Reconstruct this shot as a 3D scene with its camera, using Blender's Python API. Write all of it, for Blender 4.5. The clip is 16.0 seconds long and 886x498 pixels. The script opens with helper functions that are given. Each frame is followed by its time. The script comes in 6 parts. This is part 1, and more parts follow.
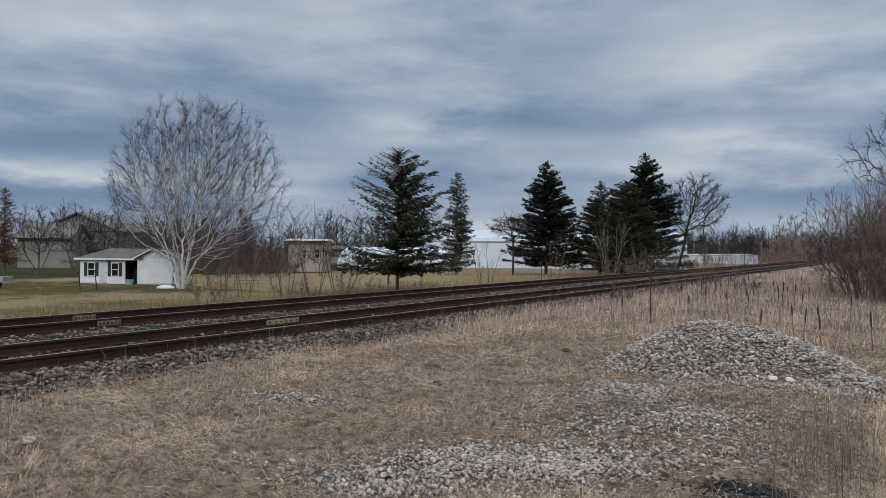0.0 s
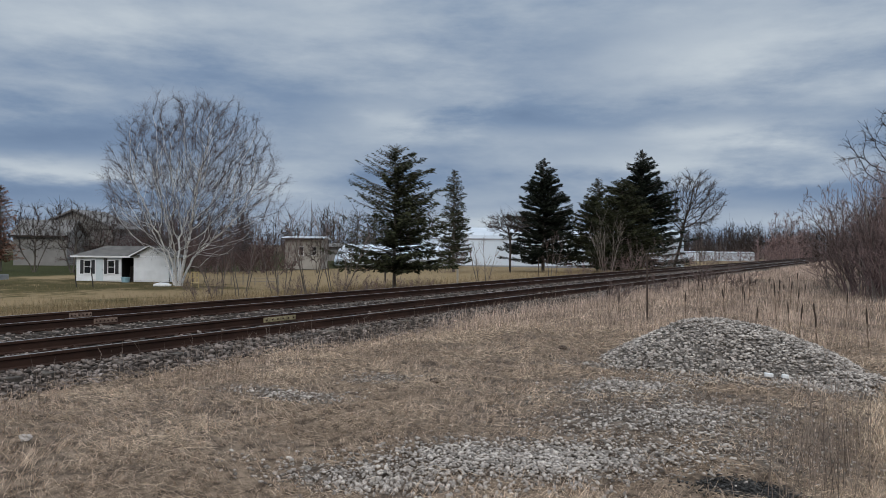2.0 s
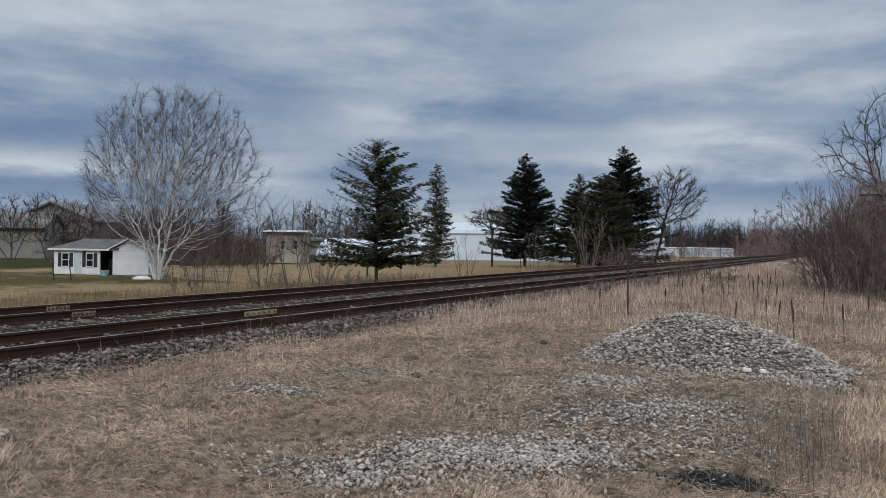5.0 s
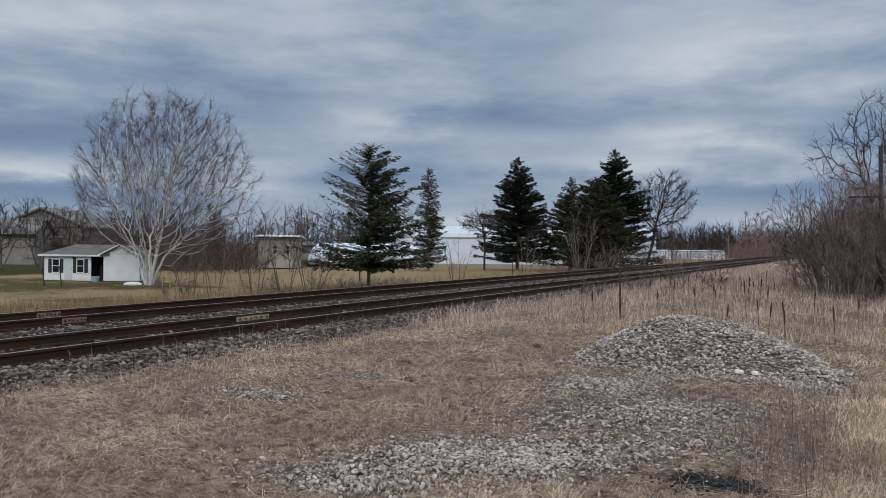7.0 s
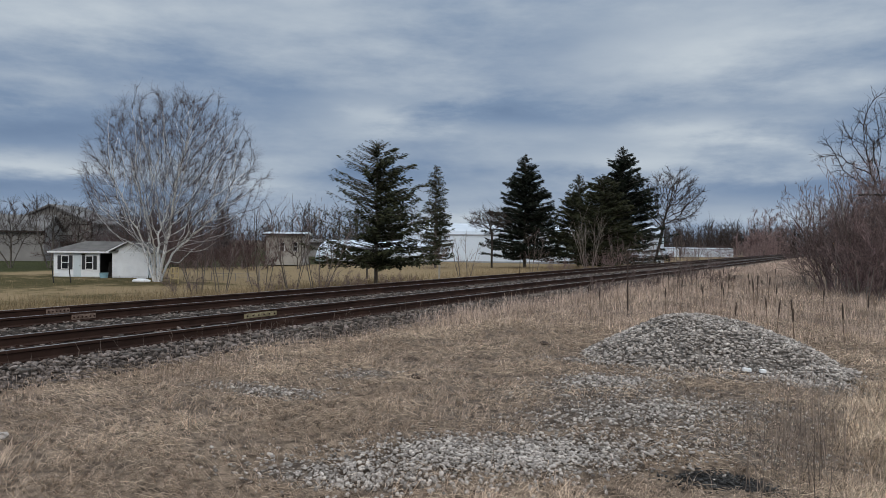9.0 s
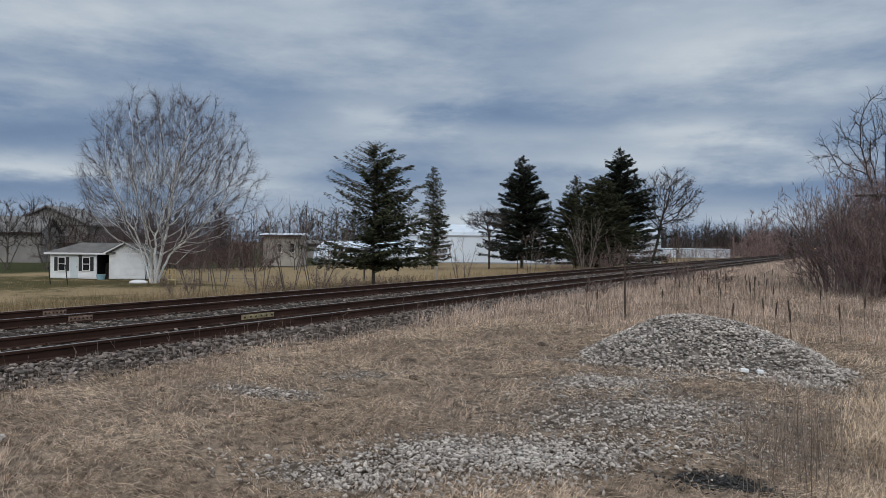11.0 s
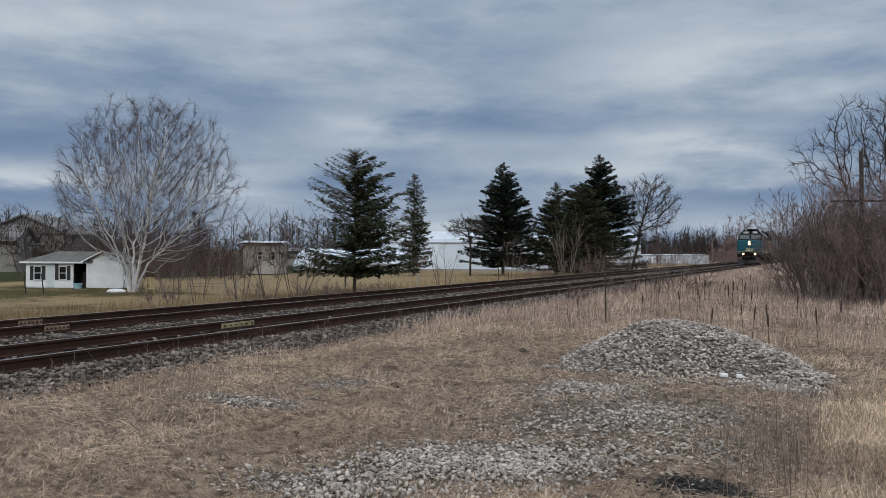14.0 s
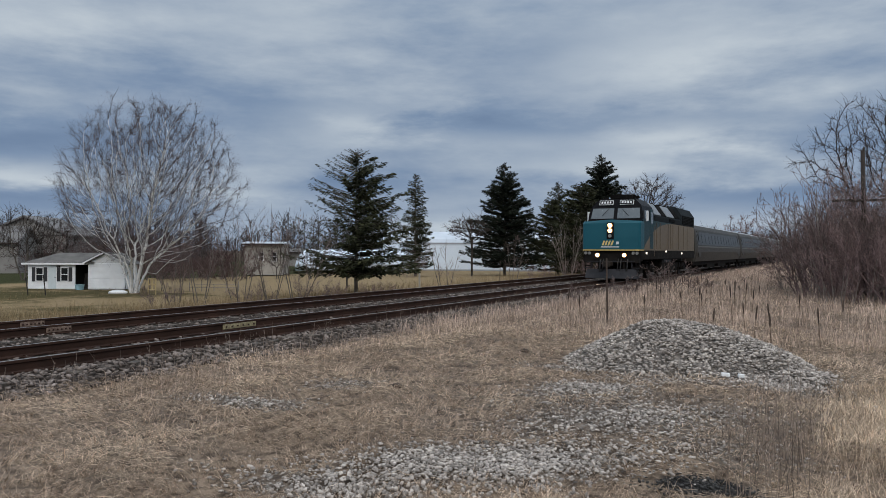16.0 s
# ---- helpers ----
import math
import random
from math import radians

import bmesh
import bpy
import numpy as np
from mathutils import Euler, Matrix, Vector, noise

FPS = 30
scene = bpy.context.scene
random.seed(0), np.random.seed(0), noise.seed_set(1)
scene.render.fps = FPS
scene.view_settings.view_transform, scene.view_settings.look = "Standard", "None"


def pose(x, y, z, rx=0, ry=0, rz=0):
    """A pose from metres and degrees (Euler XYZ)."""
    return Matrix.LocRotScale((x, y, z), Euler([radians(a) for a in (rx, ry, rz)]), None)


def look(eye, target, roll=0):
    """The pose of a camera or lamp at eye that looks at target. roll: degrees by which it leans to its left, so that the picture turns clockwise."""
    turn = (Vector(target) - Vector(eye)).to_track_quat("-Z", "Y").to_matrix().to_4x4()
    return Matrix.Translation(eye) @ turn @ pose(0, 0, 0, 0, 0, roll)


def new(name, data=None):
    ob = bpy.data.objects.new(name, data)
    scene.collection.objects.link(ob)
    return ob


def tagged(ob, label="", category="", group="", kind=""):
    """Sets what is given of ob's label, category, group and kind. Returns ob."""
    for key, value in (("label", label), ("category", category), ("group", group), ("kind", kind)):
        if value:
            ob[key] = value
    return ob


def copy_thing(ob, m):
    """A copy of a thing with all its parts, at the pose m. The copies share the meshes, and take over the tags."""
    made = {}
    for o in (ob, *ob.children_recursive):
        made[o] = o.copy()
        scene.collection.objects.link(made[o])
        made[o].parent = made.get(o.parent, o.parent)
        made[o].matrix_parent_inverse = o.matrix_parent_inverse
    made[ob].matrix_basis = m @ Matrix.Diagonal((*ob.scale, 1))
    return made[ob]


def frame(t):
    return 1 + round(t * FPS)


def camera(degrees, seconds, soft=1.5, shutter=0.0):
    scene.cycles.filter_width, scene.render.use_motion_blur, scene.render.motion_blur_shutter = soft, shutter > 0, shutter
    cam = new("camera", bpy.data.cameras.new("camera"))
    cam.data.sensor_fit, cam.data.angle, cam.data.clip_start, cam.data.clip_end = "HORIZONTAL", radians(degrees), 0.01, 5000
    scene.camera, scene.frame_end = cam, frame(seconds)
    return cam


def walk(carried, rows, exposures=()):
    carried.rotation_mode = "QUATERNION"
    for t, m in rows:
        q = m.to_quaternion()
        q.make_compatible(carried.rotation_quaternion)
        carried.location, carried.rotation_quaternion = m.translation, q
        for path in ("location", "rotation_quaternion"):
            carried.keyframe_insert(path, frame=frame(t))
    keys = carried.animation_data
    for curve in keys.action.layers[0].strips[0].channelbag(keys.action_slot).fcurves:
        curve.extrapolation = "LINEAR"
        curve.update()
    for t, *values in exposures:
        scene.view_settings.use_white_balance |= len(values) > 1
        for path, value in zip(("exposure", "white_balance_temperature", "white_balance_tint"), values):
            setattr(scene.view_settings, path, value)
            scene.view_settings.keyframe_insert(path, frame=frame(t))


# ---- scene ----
# ---- camera ----
cam = camera(61.4, 16.0, soft=0.6)
PATH = [
    (0.0, pose(0, 0, 1.70, 89.988, -0.636, 31.527)),
    (0.5, pose(0, 0, 1.70, 89.969, -0.608, 31.522)),
    (1.0, pose(0, 0, 1.70, 89.919, -0.606, 31.435)),
    (1.5, pose(0, 0, 1.70, 89.857, -0.617, 31.368)),
    (2.0, pose(0, 0, 1.70, 89.792, -0.622, 31.290)),
    (2.5, pose(0, 0, 1.70, 89.711, -0.676, 31.161)),
    (3.0, pose(0, 0, 1.70, 89.660, -0.650, 30.899)),
    (3.5, pose(0, 0, 1.70, 89.588, -0.744, 30.671)),
    (4.0, pose(0, 0, 1.70, 89.490, -0.876, 30.430)),
    (6.5, pose(0, 0, 1.70, 89.548, -0.686, 29.355)),
    (7.0, pose(0, 0, 1.70, 89.702, -0.614, 29.338)),
    (7.5, pose(0, 0, 1.70, 89.732, -0.600, 29.393)),
    (8.0, pose(0, 0, 1.70, 89.662, -0.593, 29.507)),
    (8.5, pose(0, 0, 1.70, 89.537, -0.743, 29.712)),
    (9.0, pose(0, 0, 1.70, 89.486, -0.704, 29.895)),
    (11.5, pose(0, 0, 1.70, 89.648, -0.582, 29.507)),
    (12.0, pose(0, 0, 1.70, 89.762, -0.564, 29.171)),
    (12.5, pose(0, 0, 1.70, 89.859, -0.534, 28.894)),
    (13.0, pose(0, 0, 1.70, 89.985, -0.508, 28.627)),
    (13.5, pose(0, 0, 1.70, 90.044, -0.445, 28.425)),
    (14.0, pose(0, 0, 1.70, 90.117, -0.367, 28.252)),
    (14.5, pose(0, 0, 1.70, 90.150, -0.303, 28.161)),
    (15.0, pose(0, 0, 1.70, 90.174, -0.345, 28.142)),
    (15.5, pose(0, 0, 1.70, 90.175, -0.311, 28.147)),
    (16.0, pose(0, 0, 1.70, 90.147, -0.221, 28.359)),
]
walk(cam, PATH)

# ---- world, sun ----

class Nodes:
    """Short hand for building node trees."""

    def __init__(self, tree):
        self.tree = tree
        tree.nodes.clear()

    def add(self, kind, **values):
        node = self.tree.nodes.new(kind)
        for key, value in values.items():
            self.put(node, key, value)
        return node

    def put(self, node, key, value):
        socket = node.inputs[int(key[1:])] if key[0] == "i" and key[1:].isdigit() else node.inputs[key.replace("_", " ")]
        if isinstance(value, bpy.types.NodeSocket):
            self.tree.links.new(value, socket)
        else:
            socket.default_value = value

    def math(self, op, a, b=0.0, c=0.0, clamp=False):
        node = self.add("ShaderNodeMath", i0=a, i1=b, i2=c)
        node.operation, node.use_clamp = op, clamp
        return node.outputs[0]

    def mix(self, fac, a, b, blend="MIX"):
        node = self.tree.nodes.new("ShaderNodeMix")
        node.data_type, node.blend_type = "RGBA", blend
        for n, value in ((0, fac), (6, a), (7, b)):
            self.put(node, f"i{n}", value)
        return node.outputs[2]

    def noise(self, vec, scale, detail=4.0, rough=0.55, out="Fac"):
        node = self.add("ShaderNodeTexNoise", Vector=vec, Scale=scale, Detail=detail, Roughness=rough)
        return node.outputs[out]

    def ramp(self, fac, stops):
        node = self.add("ShaderNodeValToRGB", Fac=fac)
        els = node.color_ramp.elements
        while len(els) < len(stops):
            els.new(0.5)
        for el, (pos, col) in zip(els, stops):
            el.position, el.color = pos, (*col, 1) if len(col) == 3 else col
        return node.outputs[0]

    def span(self, value, a, b, c=0.0, d=1.0):
        node = self.add("ShaderNodeMapRange", i0=value, i1=a, i2=b, i3=c, i4=d)
        node.interpolation_type = "SMOOTHSTEP"
        return node.outputs[0]


# soft cloud masses: bearing and height in degrees, their spreads, strength
CLOUDS = [
    (12.8, 13.6, 7.3, 2.8, 0.20),
    (11.7, 8.2, 5.6, 1.1, 0.26),
    (16.8, 6.3, 6.8, 0.9, 0.18),
    (34.3, 9.4, 4.0, 1.1, 0.24),
    (60.2, 5.0, 7.3, 0.7, 0.26),
    (60.2, 14.6, 9.6, 3.4, 0.16),
    (37.7, 15.5, 9.6, 3.4, 0.10),
    (44.5, 4.5, 5.6, 0.7, 0.16),
    (28.2, 2.0, 5.1, 0.7, 0.22),
    (9.0, 1.9, 6.8, 0.8, 0.10),
    (4.7, 14.7, 6.8, 3.4, 0.08),
    (58.9, 7.4, 10.7, 2.1, -0.13),
    (27.3, 10.2, 6.2, 1.1, -0.13),
    (19.7, 9.6, 10.2, 0.8, -0.10),
    (41.1, 10.9, 6.8, 2.3, -0.08),
    (52.4, 12.6, 11.3, 1.4, -0.06),
    (8.7, 4.4, 8.5, 0.9, -0.10),
    (37.3, 4.9, 7.9, 0.8, -0.14),
    (3.4, 4.3, 5.6, 1.1, -0.10),
    (58.2, 3.2, 10.2, 0.9, -0.12),
]


def make_world():
    world = bpy.data.worlds.new("overcast_sky")
    scene.world = world
    world.use_nodes = True
    n = Nodes(world.node_tree)
    way = n.add("ShaderNodeTexCoord").outputs["Generated"]
    sep = n.add("ShaderNodeSeparateXYZ", Vector=way)
    z = n.math("MAXIMUM", sep.outputs[2], 0.0)
    # a flat cloud layer overhead, seen in perspective
    up = n.math("ADD", z, 0.10)
    flat = n.add("ShaderNodeCombineXYZ", X=n.math("DIVIDE", sep.outputs[0], up), Y=n.math("DIVIDE", sep.outputs[1], up), Z=0.0).outputs[0]
    turn = n.add("ShaderNodeMapping", Vector=flat, Rotation=(0, 0, radians(-22)), Scale=(0.55, 0.75, 1), Location=(4.3, 2.2, 0)).outputs[0]
    big = n.noise(turn, 0.9, 3.0, 0.5)
    az = n.math("MULTIPLY", n.math("ARCTAN2", n.math("MULTIPLY", sep.outputs[0], -1.0), sep.outputs[1]), 57.2958)
    el = n.math("MULTIPLY", n.math("ARCSINE", sep.outputs[2]), 57.2958)
    sheet = n.add("ShaderNodeCombineXYZ", X=n.math("MULTIPLY", az, 0.085), Y=n.math("MULTIPLY", el, 0.30), Z=3.7).outputs[0]
    small = n.noise(sheet, 1.0, 8.0, 0.56)
    wisps = n.noise(n.add("ShaderNodeCombineXYZ", X=n.math("MULTIPLY", az, 0.15), Y=n.math("MULTIPLY", el, 0.50), Z=9.1).outputs[0], 1.0, 8.0, 0.60)
    warp = n.math("MULTIPLY", n.math("SUBTRACT", small, 0.5), 5.0)
    az = n.math("ADD", az, n.math("MULTIPLY_ADD", n.math("SUBTRACT", wisps, 0.5), 9.0, n.math("MULTIPLY", warp, 1.8)))
    el = n.math("ADD", el, n.math("MULTIPLY_ADD", n.math("SUBTRACT", wisps, 0.5), 2.2, n.math("MULTIPLY", warp, 0.45)))
    total = n.math("ADD", n.math("MULTIPLY", n.math("SUBTRACT", big, 0.5), 0.16), n.math("ADD", n.math("MULTIPLY", n.math("SUBTRACT", small, 0.5), 0.46), n.math("MULTIPLY_ADD", n.math("SUBTRACT", wisps, 0.5), 0.24, 0.52)))
    for a0, e0, sa, se, amp in CLOUDS:
        u = n.math("DIVIDE", n.math("SUBTRACT", az, a0), sa)
        v = n.math("DIVIDE", n.math("SUBTRACT", el, e0), se)
        r = n.math("ADD", n.math("MULTIPLY", u, u), n.math("MULTIPLY", v, v))
        total = n.math("ADD", total, n.math("MULTIPLY", n.math("EXPONENT", n.math("MULTIPLY", r, -1.0)), amp))
    tone = n.ramp(total, [(0.24, (0.104, 0.160, 0.262)), (0.42, (0.168, 0.234, 0.340)), (0.56, (0.268, 0.328, 0.412)), (0.80, (0.44, 0.492, 0.54))])
    # the layer grows brighter towards the zenith
    lift = n.ramp(z, [(0.0, (1.0, 1.0, 1.0)), (0.26, (1.0, 1.0, 1.0)), (0.36, (1.2, 1.16, 1.10)), (0.60, (3.1, 2.8, 2.45)), (1.0, (4.2, 3.75, 3.2))])
    col = n.mix(1.0, tone, lift, "MULTIPLY")
    back = n.add("ShaderNodeBackground", Color=col, Strength=1.0)
    out = n.add("ShaderNodeOutputWorld")
    world.node_tree.links.new(back.outputs[0], out.inputs[0])


make_world()
sun = new("sun", bpy.data.lights.new("sun", "SUN"))
sun.data.energy, sun.data.angle, sun.data.color = 0.9, radians(28), (1.0, 0.94, 0.86)
sun.matrix_world = look((30, -49, 34), (0, 0, 0))
scene.view_settings.exposure = 0.27

# ---- plan: the railway runs along y; rail heads at z = RAIL ----
RAIL = 0.15
NEAR_X, FAR_X = -10.98, -15.08
VIEW = 31.5


# ---- materials ----
# gravel strewn between the grass: centre x, y, half length, half width, turn, stones
PATCHES = [(-2.55, 5.6, 1.45, 0.56, 38, 3000), (-2.1, 7.4, 1.2, 0.6, 50, 850), (-2.8, 9.0, 1.0, 0.5, 60, 750), (-1.5, 8.4, 1.0, 0.7, 20, 400), (-0.9, 7.0, 0.8, 0.6, 0, 200), (-3.4, 4.5, 0.8, 0.3, 10, 380), (-6.1, 6.6, 0.75, 0.4, 20, 300), (-5.9, 8.1, 0.6, 0.35, 10, 120), (-0.35, 10.4, 0.8, 0.5, -30, 160), (-1.9, 8.0, 1.6, 1.5, 30, 170), (-3.5, 10.9, 0.7, 0.35, 40, 260), (-2.2, 10.3, 1.3, 0.3, 0, 260)]
DARK_SPOT = (-0.92, 5.75)
def surface(name, a, b, scale=3.0, rough=0.8, metal=0.0, bump=0.2, fine=40.0, spots=None, island=0.0, each=0.0, stretch=(1, 1, 1), spread=0.25, spec=0.5):
    """A two-scale surface: a and b mixed by coarse and fine noise, relief, and some spread from piece to piece."""
    m = bpy.data.materials.new(name)
    m.use_nodes = True
    n = Nodes(m.node_tree)
    vec = n.add("ShaderNodeTexCoord").outputs["Object"]
    vec = n.add("ShaderNodeMapping", Vector=vec, Scale=stretch).outputs[0]
    coarse, grain = n.noise(vec, scale, 4.0), n.noise(vec, fine, 3.0)
    fac = n.math("ADD", n.math("MULTIPLY", coarse, 0.65), n.math("MULTIPLY", grain, 0.35))
    fac = n.span(fac, 0.5 - spread, 0.5 + spread)
    col = n.mix(fac, (*a, 1), (*b, 1))
    if spots:
        col = n.mix(n.span(n.noise(vec, scale * 2.3, 6.0, 0.7), 0.56, 0.68), col, (*spots, 1))
    if island:
        r = n.add("ShaderNodeNewGeometry").outputs["Random Per Island"]
        col = n.mix(1.0, col, n.ramp(r, [(0, (1 - island,) * 3), (1, (1 + island,) * 3)]), "MULTIPLY")
    if each:
        r = n.add("ShaderNodeObjectInfo").outputs["Random"]
        col = n.mix(1.0, col, n.ramp(r, [(0, (1 - each,) * 3), (1, (1 + each,) * 3)]), "MULTIPLY")
    shade = n.add("ShaderNodeBsdfPrincipled", Base_Color=col, Metallic=metal)
    n.put(shade, "Specular IOR Level", spec)
    n.put(shade, "Roughness", n.span(grain, 0.2, 0.8, max(rough - 0.1, 0.02), min(rough + 0.1, 1.0)))
    if bump:
        relief = n.add("ShaderNodeBump", Height=fac, Strength=bump, Distance=0.02)
        n.put(shade, "Normal", relief.outputs[0])
    out = n.add("ShaderNodeOutputMaterial")
    m.node_tree.links.new(shade.outputs[0], out.inputs[0])
    return m


def glow(name, colour, strength):
    m = bpy.data.materials.new(name)
    m.use_nodes = True
    n = Nodes(m.node_tree)
    e = n.add("ShaderNodeEmission", Color=(*colour, 1), Strength=strength)
    out = n.add("ShaderNodeOutputMaterial")
    m.node_tree.links.new(e.outputs[0], out.inputs[0])
    return m


def ground_material():
    """Dry grass, mown green yard, ballast and gravel, laid out over the plan."""
    m = bpy.data.materials.new("dry_ground")
    m.use_nodes = True
    n = Nodes(m.node_tree)
    pos = n.add("ShaderNodeNewGeometry").outputs["Position"]
    sep = n.add("ShaderNodeSeparateXYZ", Vector=pos)
    x, y = sep.outputs[0], sep.outputs[1]
    wob = n.math("MULTIPLY", n.math("SUBTRACT", n.noise(pos, 0.7, 4.0), 0.5), 1.6)
    patch, fine, blade = n.noise(pos, 0.35, 4.0), n.noise(pos, 9.0, 5.0, 0.65), n.noise(pos, 45.0, 3.0, 0.7)
    # dark tones: bare dirt, and shade between tussocks painted into the straw
    straw = n.mix(n.span(fine, 0.3, 0.7), (0.056, 0.040, 0.030, 1), (0.30, 0.222, 0.162, 1))
    straw = n.mix(n.span(patch, 0.42, 0.62), straw, n.mix(n.span(fine, 0.3, 0.7), (0.050, 0.037, 0.029, 1), (0.25, 0.190, 0.148, 1)))
    straw = n.mix(n.span(blade, 0.35, 0.5, 0.55, 0.0), straw, (0.07, 0.052, 0.036, 1))
    yard = n.mix(n.span(n.math("ADD", n.noise(pos, 0.10, 5.0), n.math("ADD", n.span(x, -34.0, -55.0, 0.10, -0.02), n.math("ADD", n.span(y, 40.0, 54.0, 0.0, 0.22), n.math("MULTIPLY", n.math("SUBTRACT", n.noise(pos, 0.9, 6.0, 0.7), 0.5), 0.5)))), 0.42, 0.60), (0.062, 0.052, 0.020, 1), (0.27, 0.195, 0.112, 1))
    yard = n.mix(n.math("MULTIPLY", n.span(fine, 0.35, 0.65), 0.4), yard, (0.10, 0.08, 0.045, 1))
    lawn = n.mix(n.span(fine, 0.35, 0.65), (0.022, 0.026, 0.010, 1), (0.060, 0.060, 0.026, 1))
    yard = n.mix(n.span(n.math("ADD", x, n.math("MULTIPLY", wob, 2.5)), -67.0, -71.0), yard, lawn)
    over = n.span(n.math("ADD", x, wob), -18.5, -20.5)
    col = n.mix(over, straw, yard)
    stone = n.add("ShaderNodeTexVoronoi", Vector=pos, Scale=17.0)
    cell = n.add("ShaderNodeSeparateXYZ", Vector=stone.outputs["Color"]).outputs[0]
    # very dark bed, darkest at cell edges: shade between stones put into colour
    rock = n.mix(cell, (0.022, 0.016, 0.013, 1), (0.085, 0.066, 0.056, 1))
    rock = n.mix(n.span(stone.outputs["Distance"], 0.35, 0.75), rock, (0.03, 0.026, 0.022, 1))
    bed = n.math("MULTIPLY", n.span(n.math("ADD", x, n.math("MULTIPLY", wob, 0.35)), -9.1, -9.5), n.span(x, -17.6, -17.0))
    col = n.mix(bed, col, rock)
    dust = n.mix(n.span(fine, 0.35, 0.65), (0.058, 0.045, 0.037, 1), (0.165, 0.136, 0.115, 1))
    strewn = 0.0
    for cx, cy, a, b, turn, count in PATCHES:
        c, s = math.cos(radians(turn)), math.sin(radians(turn))
        dx, dy = n.math("SUBTRACT", x, cx), n.math("SUBTRACT", y, cy)
        u = n.math("DIVIDE", n.math("ADD", n.math("MULTIPLY", dx, c), n.math("MULTIPLY", dy, s)), a)
        v = n.math("DIVIDE", n.math("SUBTRACT", n.math("MULTIPLY", dy, c), n.math("MULTIPLY", dx, s)), b)
        r = n.math("ADD", n.math("MULTIPLY", u, u), n.math("MULTIPLY", v, v))
        strewn = n.math("MAXIMUM", strewn, n.math("EXPONENT", n.math("MULTIPLY", r, -0.7)))
    strewn = n.span(n.math("ADD", strewn, n.math("MULTIPLY", n.math("SUBTRACT", n.noise(pos, 2.4, 4.0), 0.5), 1.3)), 0.42, 0.72)
    col = n.mix(n.math("MULTIPLY", strewn, 0.7), col, dust)
    dx, dy = n.math("DIVIDE", n.math("SUBTRACT", x, DARK_SPOT[0]), 0.38), n.math("DIVIDE", n.math("SUBTRACT", y, DARK_SPOT[1]), 0.22)
    spot = n.math("ADD", n.math("ADD", n.math("MULTIPLY", dx, dx), n.math("MULTIPLY", dy, dy)), n.math("MULTIPLY", n.math("SUBTRACT", n.noise(pos, 5.0, 4.0), 0.5), 1.2))
    col = n.mix(n.span(spot, 1.0, 0.5), col, (0.030, 0.027, 0.025, 1))
    far = n.span(n.math("MAXIMUM", n.math("ABSOLUTE", x), y), 160.0, 320.0)
    col = n.mix(far, col, (0.13, 0.10, 0.075, 1))
    shade = n.add("ShaderNodeBsdfPrincipled", Base_Color=col, Roughness=1.0)
    n.put(shade, "Specular IOR Level", 0.05)
    h = n.math("ADD", n.math("MULTIPLY", fine, 0.6), n.math("MULTIPLY", blade, 0.4))
    n.put(shade, "Normal", n.add("ShaderNodeBump", Height=h, Strength=0.6, Distance=0.05).outputs[0])
    out = n.add("ShaderNodeOutputMaterial")
    m.node_tree.links.new(shade.outputs[0], out.inputs[0])
    return m


